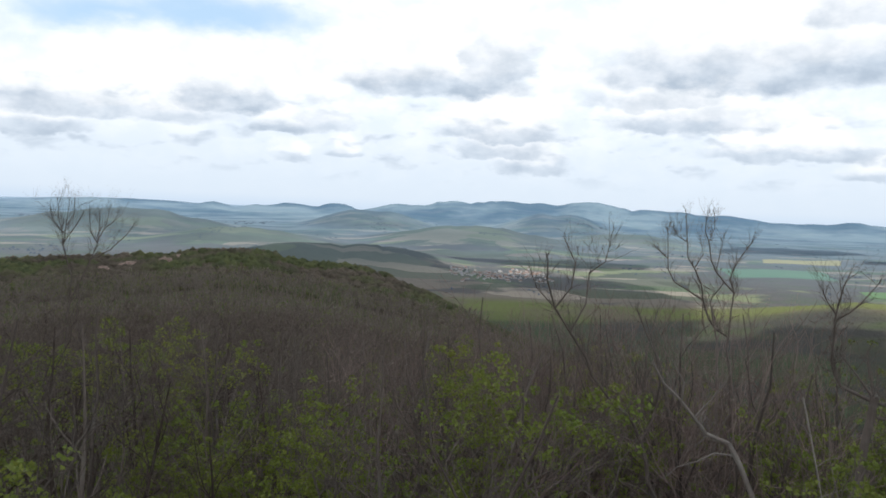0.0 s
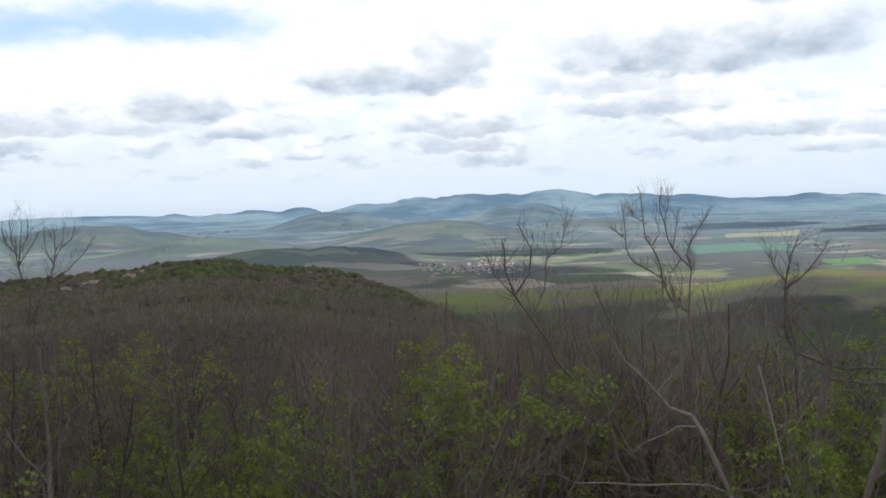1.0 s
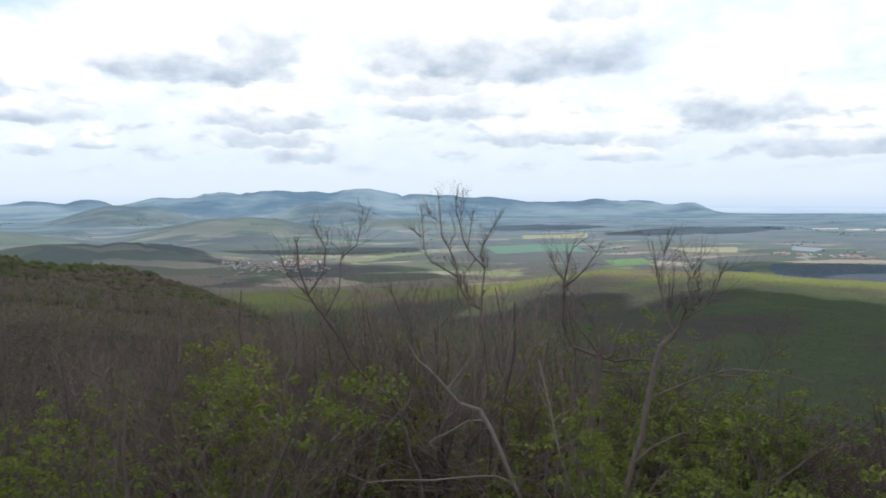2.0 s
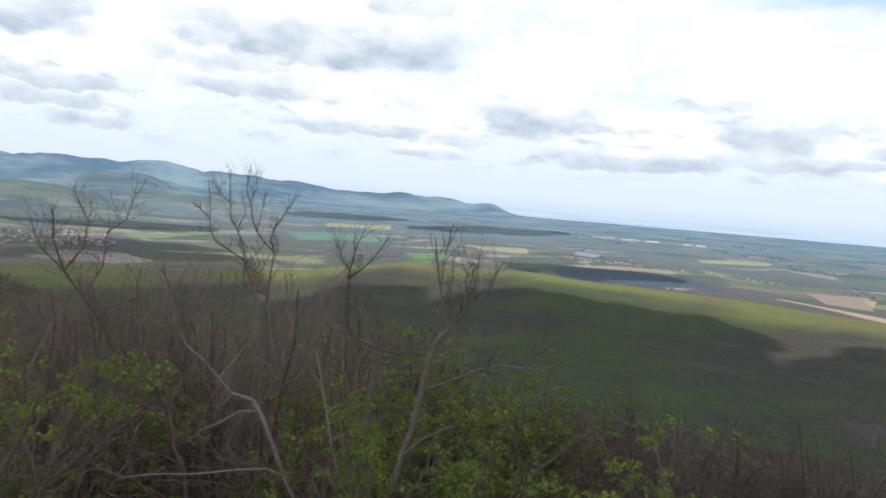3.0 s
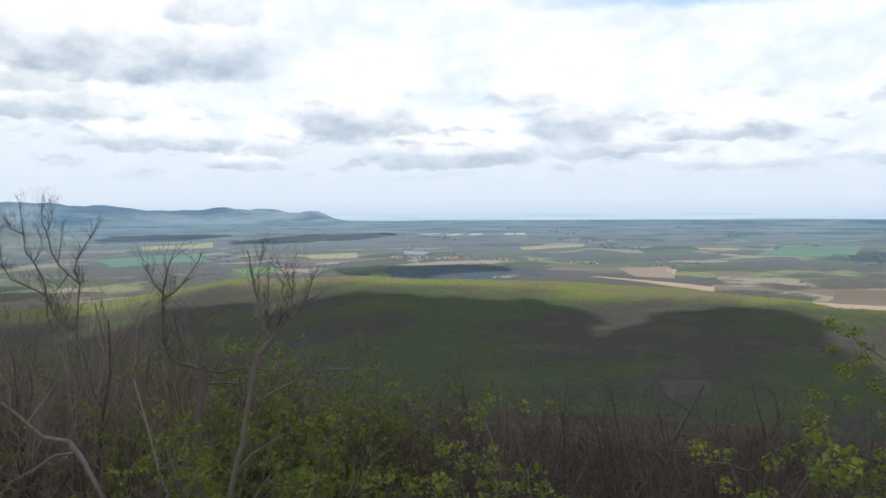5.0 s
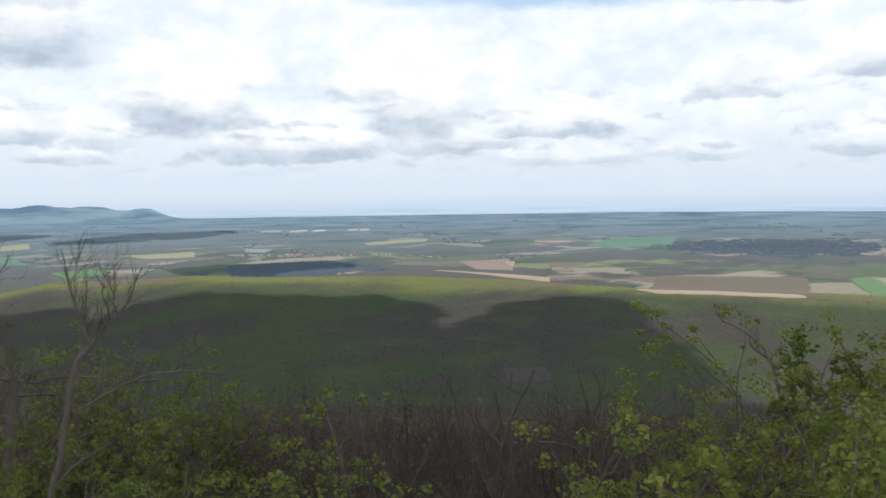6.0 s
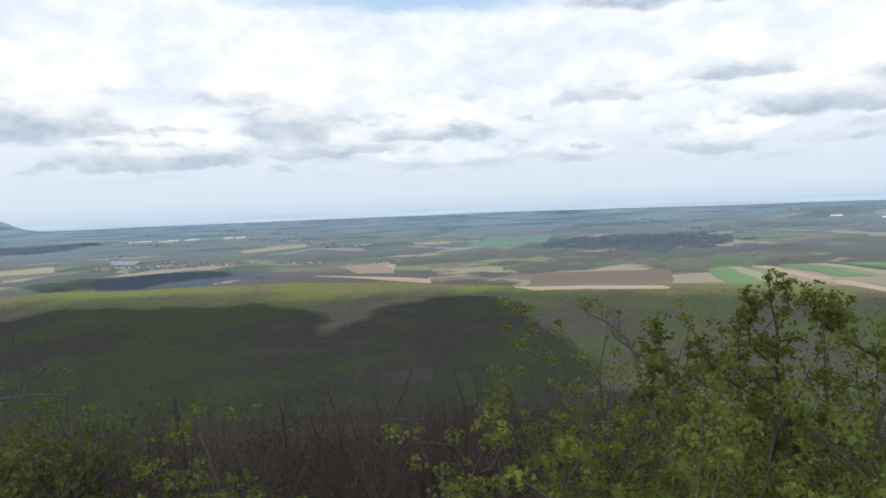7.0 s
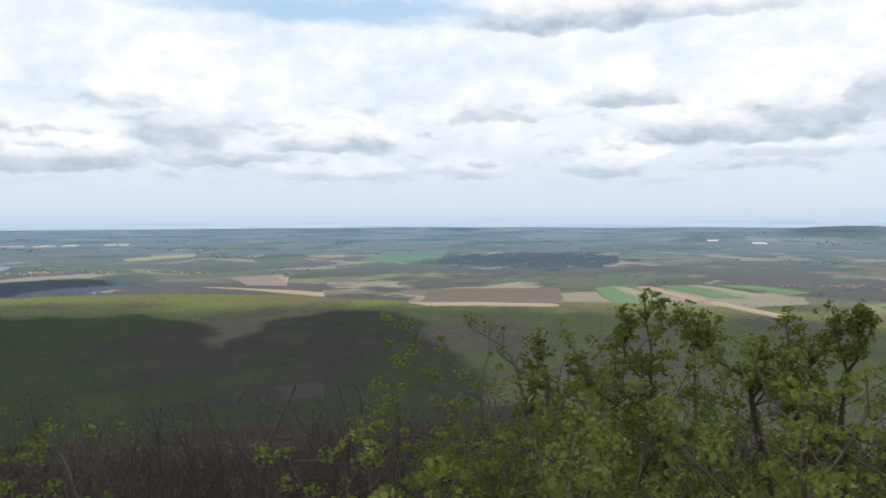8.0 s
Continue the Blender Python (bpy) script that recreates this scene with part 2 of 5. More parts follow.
def land_material():
    m, g, bsdf = material("land", 1.0, 0.05)
    place = g.node("ShaderNodeNewGeometry").outputs["Position"]
    flat = g.vec("MULTIPLY", place, (1, 1, 0))
    r = g.vec("LENGTH", flat)
    # the land is drawn closer the farther it lies; fields and woods keep their true plan
    stretch = g.math("DIVIDE", 9000.0, g.math("SUBTRACT", 5200.0, g.math("MINIMUM", r, 5100.0)))
    plan = g.vec("SCALE", g.vec("SCALE", flat, stretch), 0.001)
    # fields
    bend = g.node("ShaderNodeTexNoise")
    g.link(plan, bend.inputs["Vector"])
    bend.inputs["Scale"].default_value, bend.inputs["Detail"].default_value = 1.2, 3.0
    bent = g.vec("ADD", plan, g.vec("SCALE", g.vec("SUBTRACT", bend.outputs["Color"], (0.5, 0.5, 0.5)), 0.7))
    cell = g.node("ShaderNodeTexVoronoi")
    g.link(g.vec("MULTIPLY", bent, (0.75, 1.5, 1.0)), cell.inputs["Vector"])
    cell.inputs["Scale"].default_value = 1.7
    pick = g.node("ShaderNodeSeparateColor")
    g.link(cell.outputs["Color"], pick.inputs[0])
    field = g.ramp(pick.outputs[0], [(0.0, (0.090, 0.095, 0.062)), (0.20, (0.165, 0.137, 0.108)), (0.36, (0.105, 0.130, 0.072)),
                                     (0.52, (0.125, 0.125, 0.09)), (0.66, (0.25, 0.22, 0.17)), (0.80, (0.18, 0.195, 0.10)), (0.92, (0.28, 0.235, 0.185))], "CONSTANT")
    wood = g.noise(plan, 0.55, 6.0, 0.62)
    woods = g.mix(g.noise(plan, 3.0, 5.0, 0.6), (0.054, 0.056, 0.050), (0.112, 0.090, 0.084))
    woods = g.mix(g.math("MULTIPLY", g.step(g.noise(plan, 1.7, 4.0), 0.52, 0.62), 0.5), woods, (0.06, 0.085, 0.035))
    lowland = g.mix(g.step(wood, 0.48, 0.53), field, woods)
    speck = g.noise(plan, 22.0, 3.0, 0.7)
    lowland = g.mix(g.math("MULTIPLY", g.step(speck, 0.58, 0.68), 0.35), lowland, (0.05, 0.065, 0.045))
    # the near valley and its ridge: leafing oak woods in bands
    band = g.noise(g.vec("MULTIPLY", plan, (1.0, 2.2, 1.0)), 1.1, 5.0, 0.55)
    ridge = g.mix(g.step(band, 0.44, 0.56), (0.058, 0.055, 0.049), (0.054, 0.068, 0.038))
    ridge = g.mix(g.math("MULTIPLY", g.step(g.noise(plan, 5.0, 4.0), 0.5, 0.66), 0.4), ridge, (0.078, 0.088, 0.044))
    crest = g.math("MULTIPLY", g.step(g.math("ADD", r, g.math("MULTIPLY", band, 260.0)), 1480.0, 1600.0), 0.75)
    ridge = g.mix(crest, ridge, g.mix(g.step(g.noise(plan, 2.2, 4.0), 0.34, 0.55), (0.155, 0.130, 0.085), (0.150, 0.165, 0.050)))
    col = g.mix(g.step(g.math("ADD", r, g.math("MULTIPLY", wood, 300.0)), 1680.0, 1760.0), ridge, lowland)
    # woods on the hills that stand out of the plain
    level = g.node("ShaderNodeSeparateXYZ")
    g.link(place, level.inputs[0])
    over = g.math("SUBTRACT", level.outputs[2], g.math("SUBTRACT", g.math("MULTIPLY", r, 0.05), 246.0))
    # blue-green far country and mountains: haze and cloud-shade patches put into the colour
    shade_noise = g.noise(g.vec("MULTIPLY", place, (0.0022, 0.0022, 0.008)), 1.0, 4.0, 0.55)
    haze_tone = g.mix(g.step(over, 2.0, 12.0), g.step(wood, 0.4, 0.6), g.step(shade_noise, 0.38, 0.62))
    blue = g.mix(haze_tone, (0.074, 0.138, 0.212), (0.172, 0.250, 0.315))
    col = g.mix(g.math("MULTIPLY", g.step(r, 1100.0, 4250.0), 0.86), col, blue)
    # dark hill woods, their colours blued for haze as well
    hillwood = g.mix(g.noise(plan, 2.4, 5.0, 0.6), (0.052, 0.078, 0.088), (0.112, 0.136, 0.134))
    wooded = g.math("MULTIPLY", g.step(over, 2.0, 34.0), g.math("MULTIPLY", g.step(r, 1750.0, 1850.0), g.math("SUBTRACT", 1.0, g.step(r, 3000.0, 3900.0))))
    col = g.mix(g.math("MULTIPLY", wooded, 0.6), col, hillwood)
    # pale haze painted on the rim of the plain, below the mountains
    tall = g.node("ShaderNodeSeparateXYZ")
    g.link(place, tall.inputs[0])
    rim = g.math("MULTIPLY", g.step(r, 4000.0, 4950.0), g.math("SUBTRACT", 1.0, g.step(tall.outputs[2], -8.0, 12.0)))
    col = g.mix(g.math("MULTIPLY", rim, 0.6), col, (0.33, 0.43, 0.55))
    # the home hill's floor of old leaves
    litter = g.mix(g.noise(place, 1.5, 6.0, 0.7), (0.035, 0.027, 0.020), (0.11, 0.083, 0.058))
    litter = g.mix(g.math("MULTIPLY", g.step(g.noise(place, 0.16, 4.0), 0.45, 0.6), 0.7), litter, (0.06, 0.085, 0.025))
    col = g.mix(g.step(g.vec("DISTANCE", flat, (-90.0, 250.0, 0.0)), 480.0, 620.0), litter, col)
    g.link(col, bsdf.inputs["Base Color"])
    bump(g, bsdf, g.math("MULTIPLY", g.noise(plan, 14.0, 4.0, 0.6), g.math("SUBTRACT", 1.0, g.step(r, 2000.0, 3600.0))), 0.45, 6.0)
    return m


LAND = land_material()
BARK = bark_material("oak_bark", (0.070, 0.053, 0.046), (0.206, 0.168, 0.145))
REDTWIG = bark_material("reddish_twig_bark", (0.130, 0.091, 0.076), (0.289, 0.215, 0.187), 0.15)
DARKBARK = bark_material("dark_oak_bark", (0.046, 0.034, 0.028), (0.125, 0.094, 0.078), 0.15)
FARTWIG = bark_material("far_twig_bark", (0.125, 0.096, 0.078), (0.255, 0.205, 0.172), 0.1)
TWIG = bark_material("twig_bark", (0.080, 0.064, 0.054), (0.212, 0.176, 0.150), 0.1)
PALE = bark_material("weathered_dead_wood", (0.142, 0.119, 0.103), (0.304, 0.263, 0.232), 0.35)
LEAF = leaf_material("young_oak_leaf", (0.150, 0.180, 0.036), (0.245, 0.265, 0.058), (0.165, 0.215, 0.044))
BRIGHT = leaf_material("fresh_maple_leaf", (0.155, 0.180, 0.034), (0.240, 0.258, 0.052), (0.165, 0.210, 0.042))
OLIVE = leaf_material("olive_oak_leaf", (0.185, 0.200, 0.040), (0.315, 0.315, 0.066), (0.175, 0.220, 0.046))


# ---------------------------------------------------------------- the land
def smooth(a, b, x):
    q = np.clip((x - a) / (b - a), 0, 1)
    return q * q * (3 - 2 * q)


def waves(x, y, size, seed):
    """Cheap rolling relief: a few crossed sines, about -1 to 1."""
    rng = np.random.default_rng(seed)
    total = np.zeros_like(x)
    for k in range(7):
        a, f, p = rng.uniform(0, 6.28), rng.uniform(0.6, 1.9) / size, rng.uniform(0, 6.28)
        total = total + np.sin((x * np.cos(a) + y * np.sin(a)) * f * 6.28 + p) / (1 + k * 0.35)
    return total / 3.4


# hills on the plain: azimuth, distance, height over the plain, half widths in degrees and metres
MOUNTAINS = [
    (-10.3, 4350, 124, 3.0, 420), (-7.0, 4400, 108, 3.0, 420), (-3.2, 4350, 111, 3.4, 420), (0.6, 4350, 102, 2.2, 380), (4.0, 4300, 76, 3.0, 380),
    (9.1, 4250, 68, 1.7, 260), (13.0, 4300, 58, 3.0, 300), (18.0, 4300, 49, 1.3, 240), (24.0, 4400, 42, 7.0, 300), (-15.0, 4350, 96, 3.6, 380),
    (-19.5, 4350, 74, 3.2, 360), (-24.3, 4300, 54, 2.6, 330), (-27.8, 4350, 64, 2.3, 330), (-30.5, 4300, 55, 2.2, 330), (-34.3, 4300, 44, 1.5, 300),
]
HILLS = [
    (6.5, 3500, 80, 3.6, 260), (-7.5, 3650, 88, 3.4, 260), (-1.5, 2850, 66, 5.6, 230), (9.0, 2150, 52, 7.0, 200), (24.0, 3000, 78, 6.0, 260), (16.0, 2600, 50, 5.0, 230),
    (-13.0, 3100, 40, 4.0, 240), (-103.0, 3450, 46, 7.5, 300), (-92.0, 3300, 22, 5.0, 260), (-70.0, 3800, 18, 9.0, 200), (-84.0, 2500, 14, 8.0, 200),
]


def ground(x, y):
    """Height of the land, in metres, for arrays of places."""
    r = np.hypot(x, y) + 1e-6
    az = np.degrees(np.arctan2(-x, y))
    plain = -0.05 * (5200 - r) + 2.2 * waves(x, y, 700, 3) * smooth(900, 1500, r) + 4.0 * waves(x, y, 420, 4) * smooth(1650, 1950, r) * smooth(3600, 2400, r)
    swell = np.zeros_like(r)
    for a, d, high, wide, deep in MOUNTAINS + HILLS:
        gap = (az - a + 180) % 360 - 180
        swell = swell + (high * np.exp(-np.abs(gap / (wide * 1.1)) ** 2.6 - ((r - d) / deep) ** 2)) ** 5
    swell = swell ** 0.2
    spur = waves(az * 75.0, r * 0.05, 300, 21) ** 2 + 0.5 * waves(az * 75.0, r * 0.09, 130, 22) ** 2
    plain = plain + swell * (1.04 - 0.30 * spur * smooth(4.0, 30.0, swell))
    # the wooded ridge across the valley
    bow = 1500 - 90 * smooth(-40, -95, az) + 25 * np.sin(az / 5.0)
    tall = np.interp(az, [-130, -100, -85, -70, -55, -38, -28, -21, -14], [4, 10, 16, 26, 36, 58, 52, 16, 0])
    side = np.where(r < bow, 330.0, 130.0)
    plain = plain + tall * (1 + 0.12 * waves(x, y, 260, 11)) * np.exp(-((r - bow) / side) ** 2)
    # the home hill: a crest that runs on towards a wooded top
    along, across = -x * math.sin(radians(17)) + y * math.cos(radians(17)), x * math.cos(radians(17)) + y * math.sin(radians(17))
    crest = np.interp(along, [-900, -400, -60, 0, 60, 120, 220, 350, 470, 560, 760, 1100], [-200, -60, -15, -14, -21, -27, -32.5, -34, -32, -46, -110, -250])
    part = np.clip(along / 470, 0, 1)
    fall = np.where(across > 0, 0.265 - 0.105 * part, 0.17 - 0.11 * part)
    soft = np.where(across > 0, 12 + 25 * part, 40.0)
    wood_top = 8.0 * np.exp(-((az - 16.3) / 2.7) ** 2 - ((r - 470) / 90) ** 2) + 2.5 * np.exp(-((az - 8.0) / 2.5) ** 2 - ((r - 470) / 90) ** 2)
    home = crest + wood_top - fall * (np.sqrt(across ** 2 + soft ** 2) - soft) + waves(x, y, 45, 5) * 1.2 * smooth(12, 60, r)
    # its shoulder drops to the valley on the right of the wooded top
    brow = np.interp(az, [-125, -40, -25, -15, -8.6, -2.5, 0, 2, 4.5, 7, 60], [-16.5, -15.5, -14, -12.3, -10.4, -8.2, -7.0, -6.05, -5.2, -3.3, -3.2])
    brow = r * np.tan(np.radians(brow)) - np.interp(r, [0, 300, 340], [9.5, 9.5, 3.0])
    home = np.where(r > 70, np.minimum(home, brow + 14 * smooth(220, 70, r)), home)
    gap = (home - plain) / 14
    high = plain + 14 * np.logaddexp(0, np.clip(gap, -40, 40))
    # beyond the last fields the plain sinks out of sight
    return np.where(gap > 30, home, high) - 90 * smooth(4080, 4350, r) * smooth(-34, -38, az) + EYE


def ground_at(x, y):
    return float(ground(np.array([float(x)]), np.array([float(y)]))[0])


def mesh_of(name, verts, faces, mat, smooth_shade=False):
    """A mesh from arrays; faces all of one kind (triangles or quads)."""
    me = bpy.data.meshes.new(name)
    verts, faces = np.asarray(verts, dtype=np.float32), np.asarray(faces, dtype=np.int32)
    k = faces.shape[1]
    me.vertices.add(len(verts))
    me.vertices.foreach_set("co", verts.ravel())
    me.loops.add(faces.size)
    me.loops.foreach_set("vertex_index", faces.ravel())
    me.polygons.add(len(faces))
    me.polygons.foreach_set("loop_start", np.arange(len(faces), dtype=np.int32) * k)
    me.update(calc_edges=True)
    me.materials.append(mat)
    if smooth_shade:
        me.polygons.foreach_set("use_smooth", np.ones(len(faces), dtype=bool))
    return me


def build_land():
    azs = np.radians(np.concatenate([np.arange(-118, 48, 0.5), np.arange(48, 241.9, 3.0)]))
    rs = np.concatenate([[0.5], np.geomspace(4, 700, 80), np.linspace(715, 1800, 70), np.geomspace(1820, 4950, 120)])
    a, r = np.meshgrid(azs, rs)
    x, y = -np.sin(a) * r, np.cos(a) * r
    z = ground(x.ravel(), y.ravel())
    verts = np.column_stack([x.ravel(), y.ravel(), z])
    n, m = len(azs), len(rs)
    i, j = np.meshgrid(np.arange(n), np.arange(m - 1))
    i, j = i.ravel(), j.ravel()
    k = (i + 1) % n
    faces = np.column_stack([j * n + i, j * n + n + i, j * n + n + k, j * n + k])[:, ::-1]
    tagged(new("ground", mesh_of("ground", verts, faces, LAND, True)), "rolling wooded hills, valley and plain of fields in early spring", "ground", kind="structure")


build_land()


# ---------------------------------------------------------------- trees
def limb(segs, tips, rng, p, d, length, r, level, top, crook, rise):
    """Grows one limb and its side limbs. Segments: start, end, radii, level."""
    few = max(2, int(round(4 - level * 0.6)))
    n = few + 1
    for i in range(n):
        d = d + rng.normal(0, crook, 3) + np.array([0, 0, rise])
        d = d / np.linalg.norm(d)
        q, s = p + d * length / n, r * (1 - 0.52 / n)
        segs.append((p, q, r, s, level))
        p, r = q, s
        if level < top and (i > 0 or level > 0) and rng.random() < few / n:
            for _ in range(1 if rng.random() < 0.8 else 2):
                turn = np.cross(d, rng.normal(0, 1, 3))
                turn = turn / (np.linalg.norm(turn) + 1e-6)
                a = rng.uniform(0.5, 1.05)
                e = d * math.cos(a) + turn * math.sin(a)
                limb(segs, tips, rng, p, e, length * rng.uniform(0.5, 0.78), r * rng.uniform(0.5, 0.72), level + 1, top, crook * 1.15, rise)
    if level < top:
        turn = np.cross(d, rng.normal(0, 1, 3))
        turn = turn / (np.linalg.norm(turn) + 1e-6)
        for sign in (1, -1):
            e = d * 0.88 + turn * 0.45 * sign
            limb(segs, tips, rng, p, e, length * rng.uniform(0.55, 0.8), r * 0.78, level + 1, top, crook * 1.1, rise)
    else:
        tips.append((p, d))


def tubes(segs, sides):
    """Vertices and quads of tapered tubes for a list of segments."""
    p, q = np.array([s[0] for s in segs]), np.array([s[1] for s in segs])
    a, b = np.array([s[2] for s in segs]), np.array([s[3] for s in segs])
    d = q - p
    d = d / (np.linalg.norm(d, axis=1, keepdims=True) + 1e-9)
    ref = np.where(np.abs(d[:, 2:3]) > 0.9, np.array([[1.0, 0, 0]]), np.array([[0, 0, 1.0]]))
    u = np.cross(d, ref)
    u = u / (np.linalg.norm(u, axis=1, keepdims=True) + 1e-9)
    v = np.cross(d, u)
    t = np.arange(sides) * 2 * np.pi / sides
    ring = u[:, None, :] * np.cos(t)[None, :, None] + v[:, None, :] * np.sin(t)[None, :, None]
    low = p[:, None, :] + ring * a[:, None, None]
    high = (q + d * b[:, None] * 0.3)[:, None, :] + ring * b[:, None, None]
    verts = np.concatenate([low, high], axis=1).reshape(-1, 3)
    k = np.arange(sides)
    one = np.column_stack([k, (k + 1) % sides, sides + (k + 1) % sides, sides + k])
    faces = (one[None] + (np.arange(len(segs)) * 2 * sides)[:, None, None]).reshape(-1, 4)
    return verts, faces


def tufts(places, rng, leaves, size, droop=0.3, spread=0.45):
    """Tufts of small folded leaves at the places given: vertices and triangles."""
    n = len(places) * leaves
    root = np.repeat(np.asarray(places), leaves, axis=0) + rng.normal(0, size * spread, (n, 3))
    d = rng.normal(0, 1, (n, 3)) + np.array([0, 0, droop])
    d = d / np.linalg.norm(d, axis=1, keepdims=True)
    w = np.cross(d, rng.normal(0, 1, (n, 3)))
    w = w / np.linalg.norm(w, axis=1, keepdims=True)
    up = np.cross(d, w)
    s = size * rng.uniform(0.6, 1.25, (n, 1))
    verts = np.stack([root, root + d * s * 0.55 + w * s * 0.34 + up * s * 0.1, root + d * s, root + d * s * 0.55 - w * s * 0.34 + up * s * 0.1], axis=1).reshape(-1, 3)
    faces = (np.array([[0, 1, 2], [0, 2, 3]])[None] + (np.arange(n) * 4)[:, None, None]).reshape(-1, 3)
    return verts, faces


def clumps(places, rng, leaves, size, radius):
    """Round clumps of leaves that face outwards: vertices and triangles."""
    n = len(places) * leaves
    out = rng.normal(0, 1, (n, 3)) + np.array([0, 0, 0.25])
    out = out / np.linalg.norm(out, axis=1, keepdims=True)
    wide = np.repeat(radius * rng.uniform(0.6, 1.3, (len(places), 1)), leaves, axis=0)
    root = np.repeat(np.asarray(places), leaves, axis=0) + out * wide * rng.uniform(0.45, 1.0, (n, 1)) * np.array([1.15, 1.15, 0.8])
    face = out + rng.normal(0, 0.35, (n, 3))
    d = np.cross(face, rng.normal(0, 1, (n, 3)))
    d = d / np.linalg.norm(d, axis=1, keepdims=True)
    w = np.cross(face, d)
    w = w / np.linalg.norm(w, axis=1, keepdims=True)
    s = size * rng.uniform(0.65, 1.3, (n, 1))
    sag = out * s * 0.22
    verts = np.stack([root - d * s * 0.5 - sag, root + w * s * 0.36, root + d * s * 0.5 - sag, root - w * s * 0.36], axis=1).reshape(-1, 3)
    faces = (np.array([[0, 1, 2], [0, 2, 3]])[None] + (np.arange(n) * 4)[:, None, None]).reshape(-1, 3)
    return verts, faces


def part(name, me, parent, label=""):
    ob = new(name, me)
    ob.parent = parent
    if label:
        ob["label"] = label
    return ob


def build_tree(name, segs, leaf_places, rng, bark, leaf, leaves, size, label, category, group="", radius=0.15, twig=None):
    """A tree from its segments: trunk with its boughs, twiggy crown and foliage as parts."""
    root = tagged(new(name), label, category, group)
    for title, low, high, sides, mat in (("trunk", 0, 1, 6, bark), ("crown", 2, 9, 3, twig or (TWIG if bark is BARK else bark))):
        chosen = [s for s in segs if low <= s[4] <= high]
        if chosen:
            v, f = tubes(chosen, sides)
            part(title, mesh_of(title, v, f, mat, True), root)
    if len(leaf_places):
        v, f = clumps(leaf_places, rng, leaves, size, radius)
        part("foliage", mesh_of("foliage", v, f, leaf), root)
    return root


def skeleton(seed, height, crook=0.16, rise=0.05, top=4, lean=0.1, stem=0.5, girth=0.0135):
    """A bare crown: trunk to stem * height, then forking limbs. Scaled to its height."""
    rng = np.random.default_rng(seed)
    segs, tips = [], []
    d = np.array([rng.normal(0, lean), rng.normal(0, lean), 1.0])
    p, r = np.array([0.0, 0.0, -0.6]), height * girth
    n = 5
    for i in range(n):
        d = d + rng.normal(0, 0.09, 3)
        d = d / np.linalg.norm(d)
        q = p + d * (height * stem + 0.6) / n
        segs.append((p, q, r, r * 0.93, 0))
        p, r = q, r * 0.93
        if i >= 2:
            a = rng.uniform(0, 6.28)
            e = np.array([math.cos(a), math.sin(a), rng.uniform(0.5, 1.1)])
            limb(segs, tips, rng, p, e / np.linalg.norm(e), height * rng.uniform(0.16, 0.24), r * 0.5, 1, top, crook, rise)
    for k in range(3):
        a = k * 2.09 + rng.uniform(-0.5, 0.5)
        e = d + np.array([math.cos(a), math.sin(a), 0.3]) * rng.uniform(0.25, 0.5)
        limb(segs, tips, rng, p, e / np.linalg.norm(e), height * rng.uniform(0.22, 0.30), r * 0.72, 1, top, crook, rise)
    tall = max(s[1][2] for s in segs)
    k = height / tall
    segs = [(s[0] * k, s[1] * k, s[2], s[3], s[4]) for s in segs]
    return segs, [(t[0] * k, t[1]) for t in tips], rng


def upright(seed, height, limbs=8, top=3, girth=0.0115, low=0.34, open_to=0.75, crook=0.15):
    """A forest oak: one wandering stem to the top, with steep limbs that break up into fine upright twigs."""
    rng = np.random.default_rng(seed)
    segs, tips = [], []
    p, d, r = np.array([0.0, 0.0, -0.6]), np.array([rng.normal(0, 0.06), rng.normal(0, 0.06), 1.0]), height * girth
    n, a = 11, rng.uniform(0, 6.28)
    starts = np.sort(rng.uniform(low, 0.92, limbs))
    for i in range(n):
        d = d + rng.normal(0, 0.085, 3) * np.array([1, 1, 0.2]) - np.array([d[0], d[1], 0]) * 0.12
        d = d / np.linalg.norm(d)
        q, s = p + d * (height + 0.6) / n, max(0.012, height * girth * (1 - 0.9 * (i + 1) / n))
        segs.append((p, q, r, s, 0))
        for f in starts[(starts >= i / n) & (starts < (i + 1) / n)]:
            a += 2.4 + rng.uniform(-0.5, 0.5)
            out = rng.uniform(0.4, open_to)
            e = np.array([math.cos(a) * out, math.sin(a) * out, 1.0])
            at = p + (q - p) * (f * n - i)
            limb(segs, tips, rng, at, e / np.linalg.norm(e), height * (0.30 - 0.19 * f) * rng.uniform(0.75, 1.25), max(0.014, s * rng.uniform(0.42, 0.7)), 1, top, crook, 0.11)
        p, r = q, s
    tips.append((p, d))
    k = np.array([1, 1, height / max(q[1][2] for q in segs)])
    segs = [(q[0] * k, q[1] * k, q[2], q[3], q[4]) for q in segs]
    return segs, [(t[0] * k, t[1]) for t in tips], rng


FOREST_SEED = 21
kinds = []
for seed, height in ((1, 13.0), (2, 12.0), (3, 14.0), (4, 12.0), (5, 13.0)):
    segs, tips, rng = upright(seed, height)
    kinds.append(build_tree("oak_tree", segs, [], rng, BARK, LEAF, 0, 0, "bare grey-brown oak tree with a steep twiggy crown", "tree", "bare oaks on the slope"))
    kinds[-1]["tall"] = height
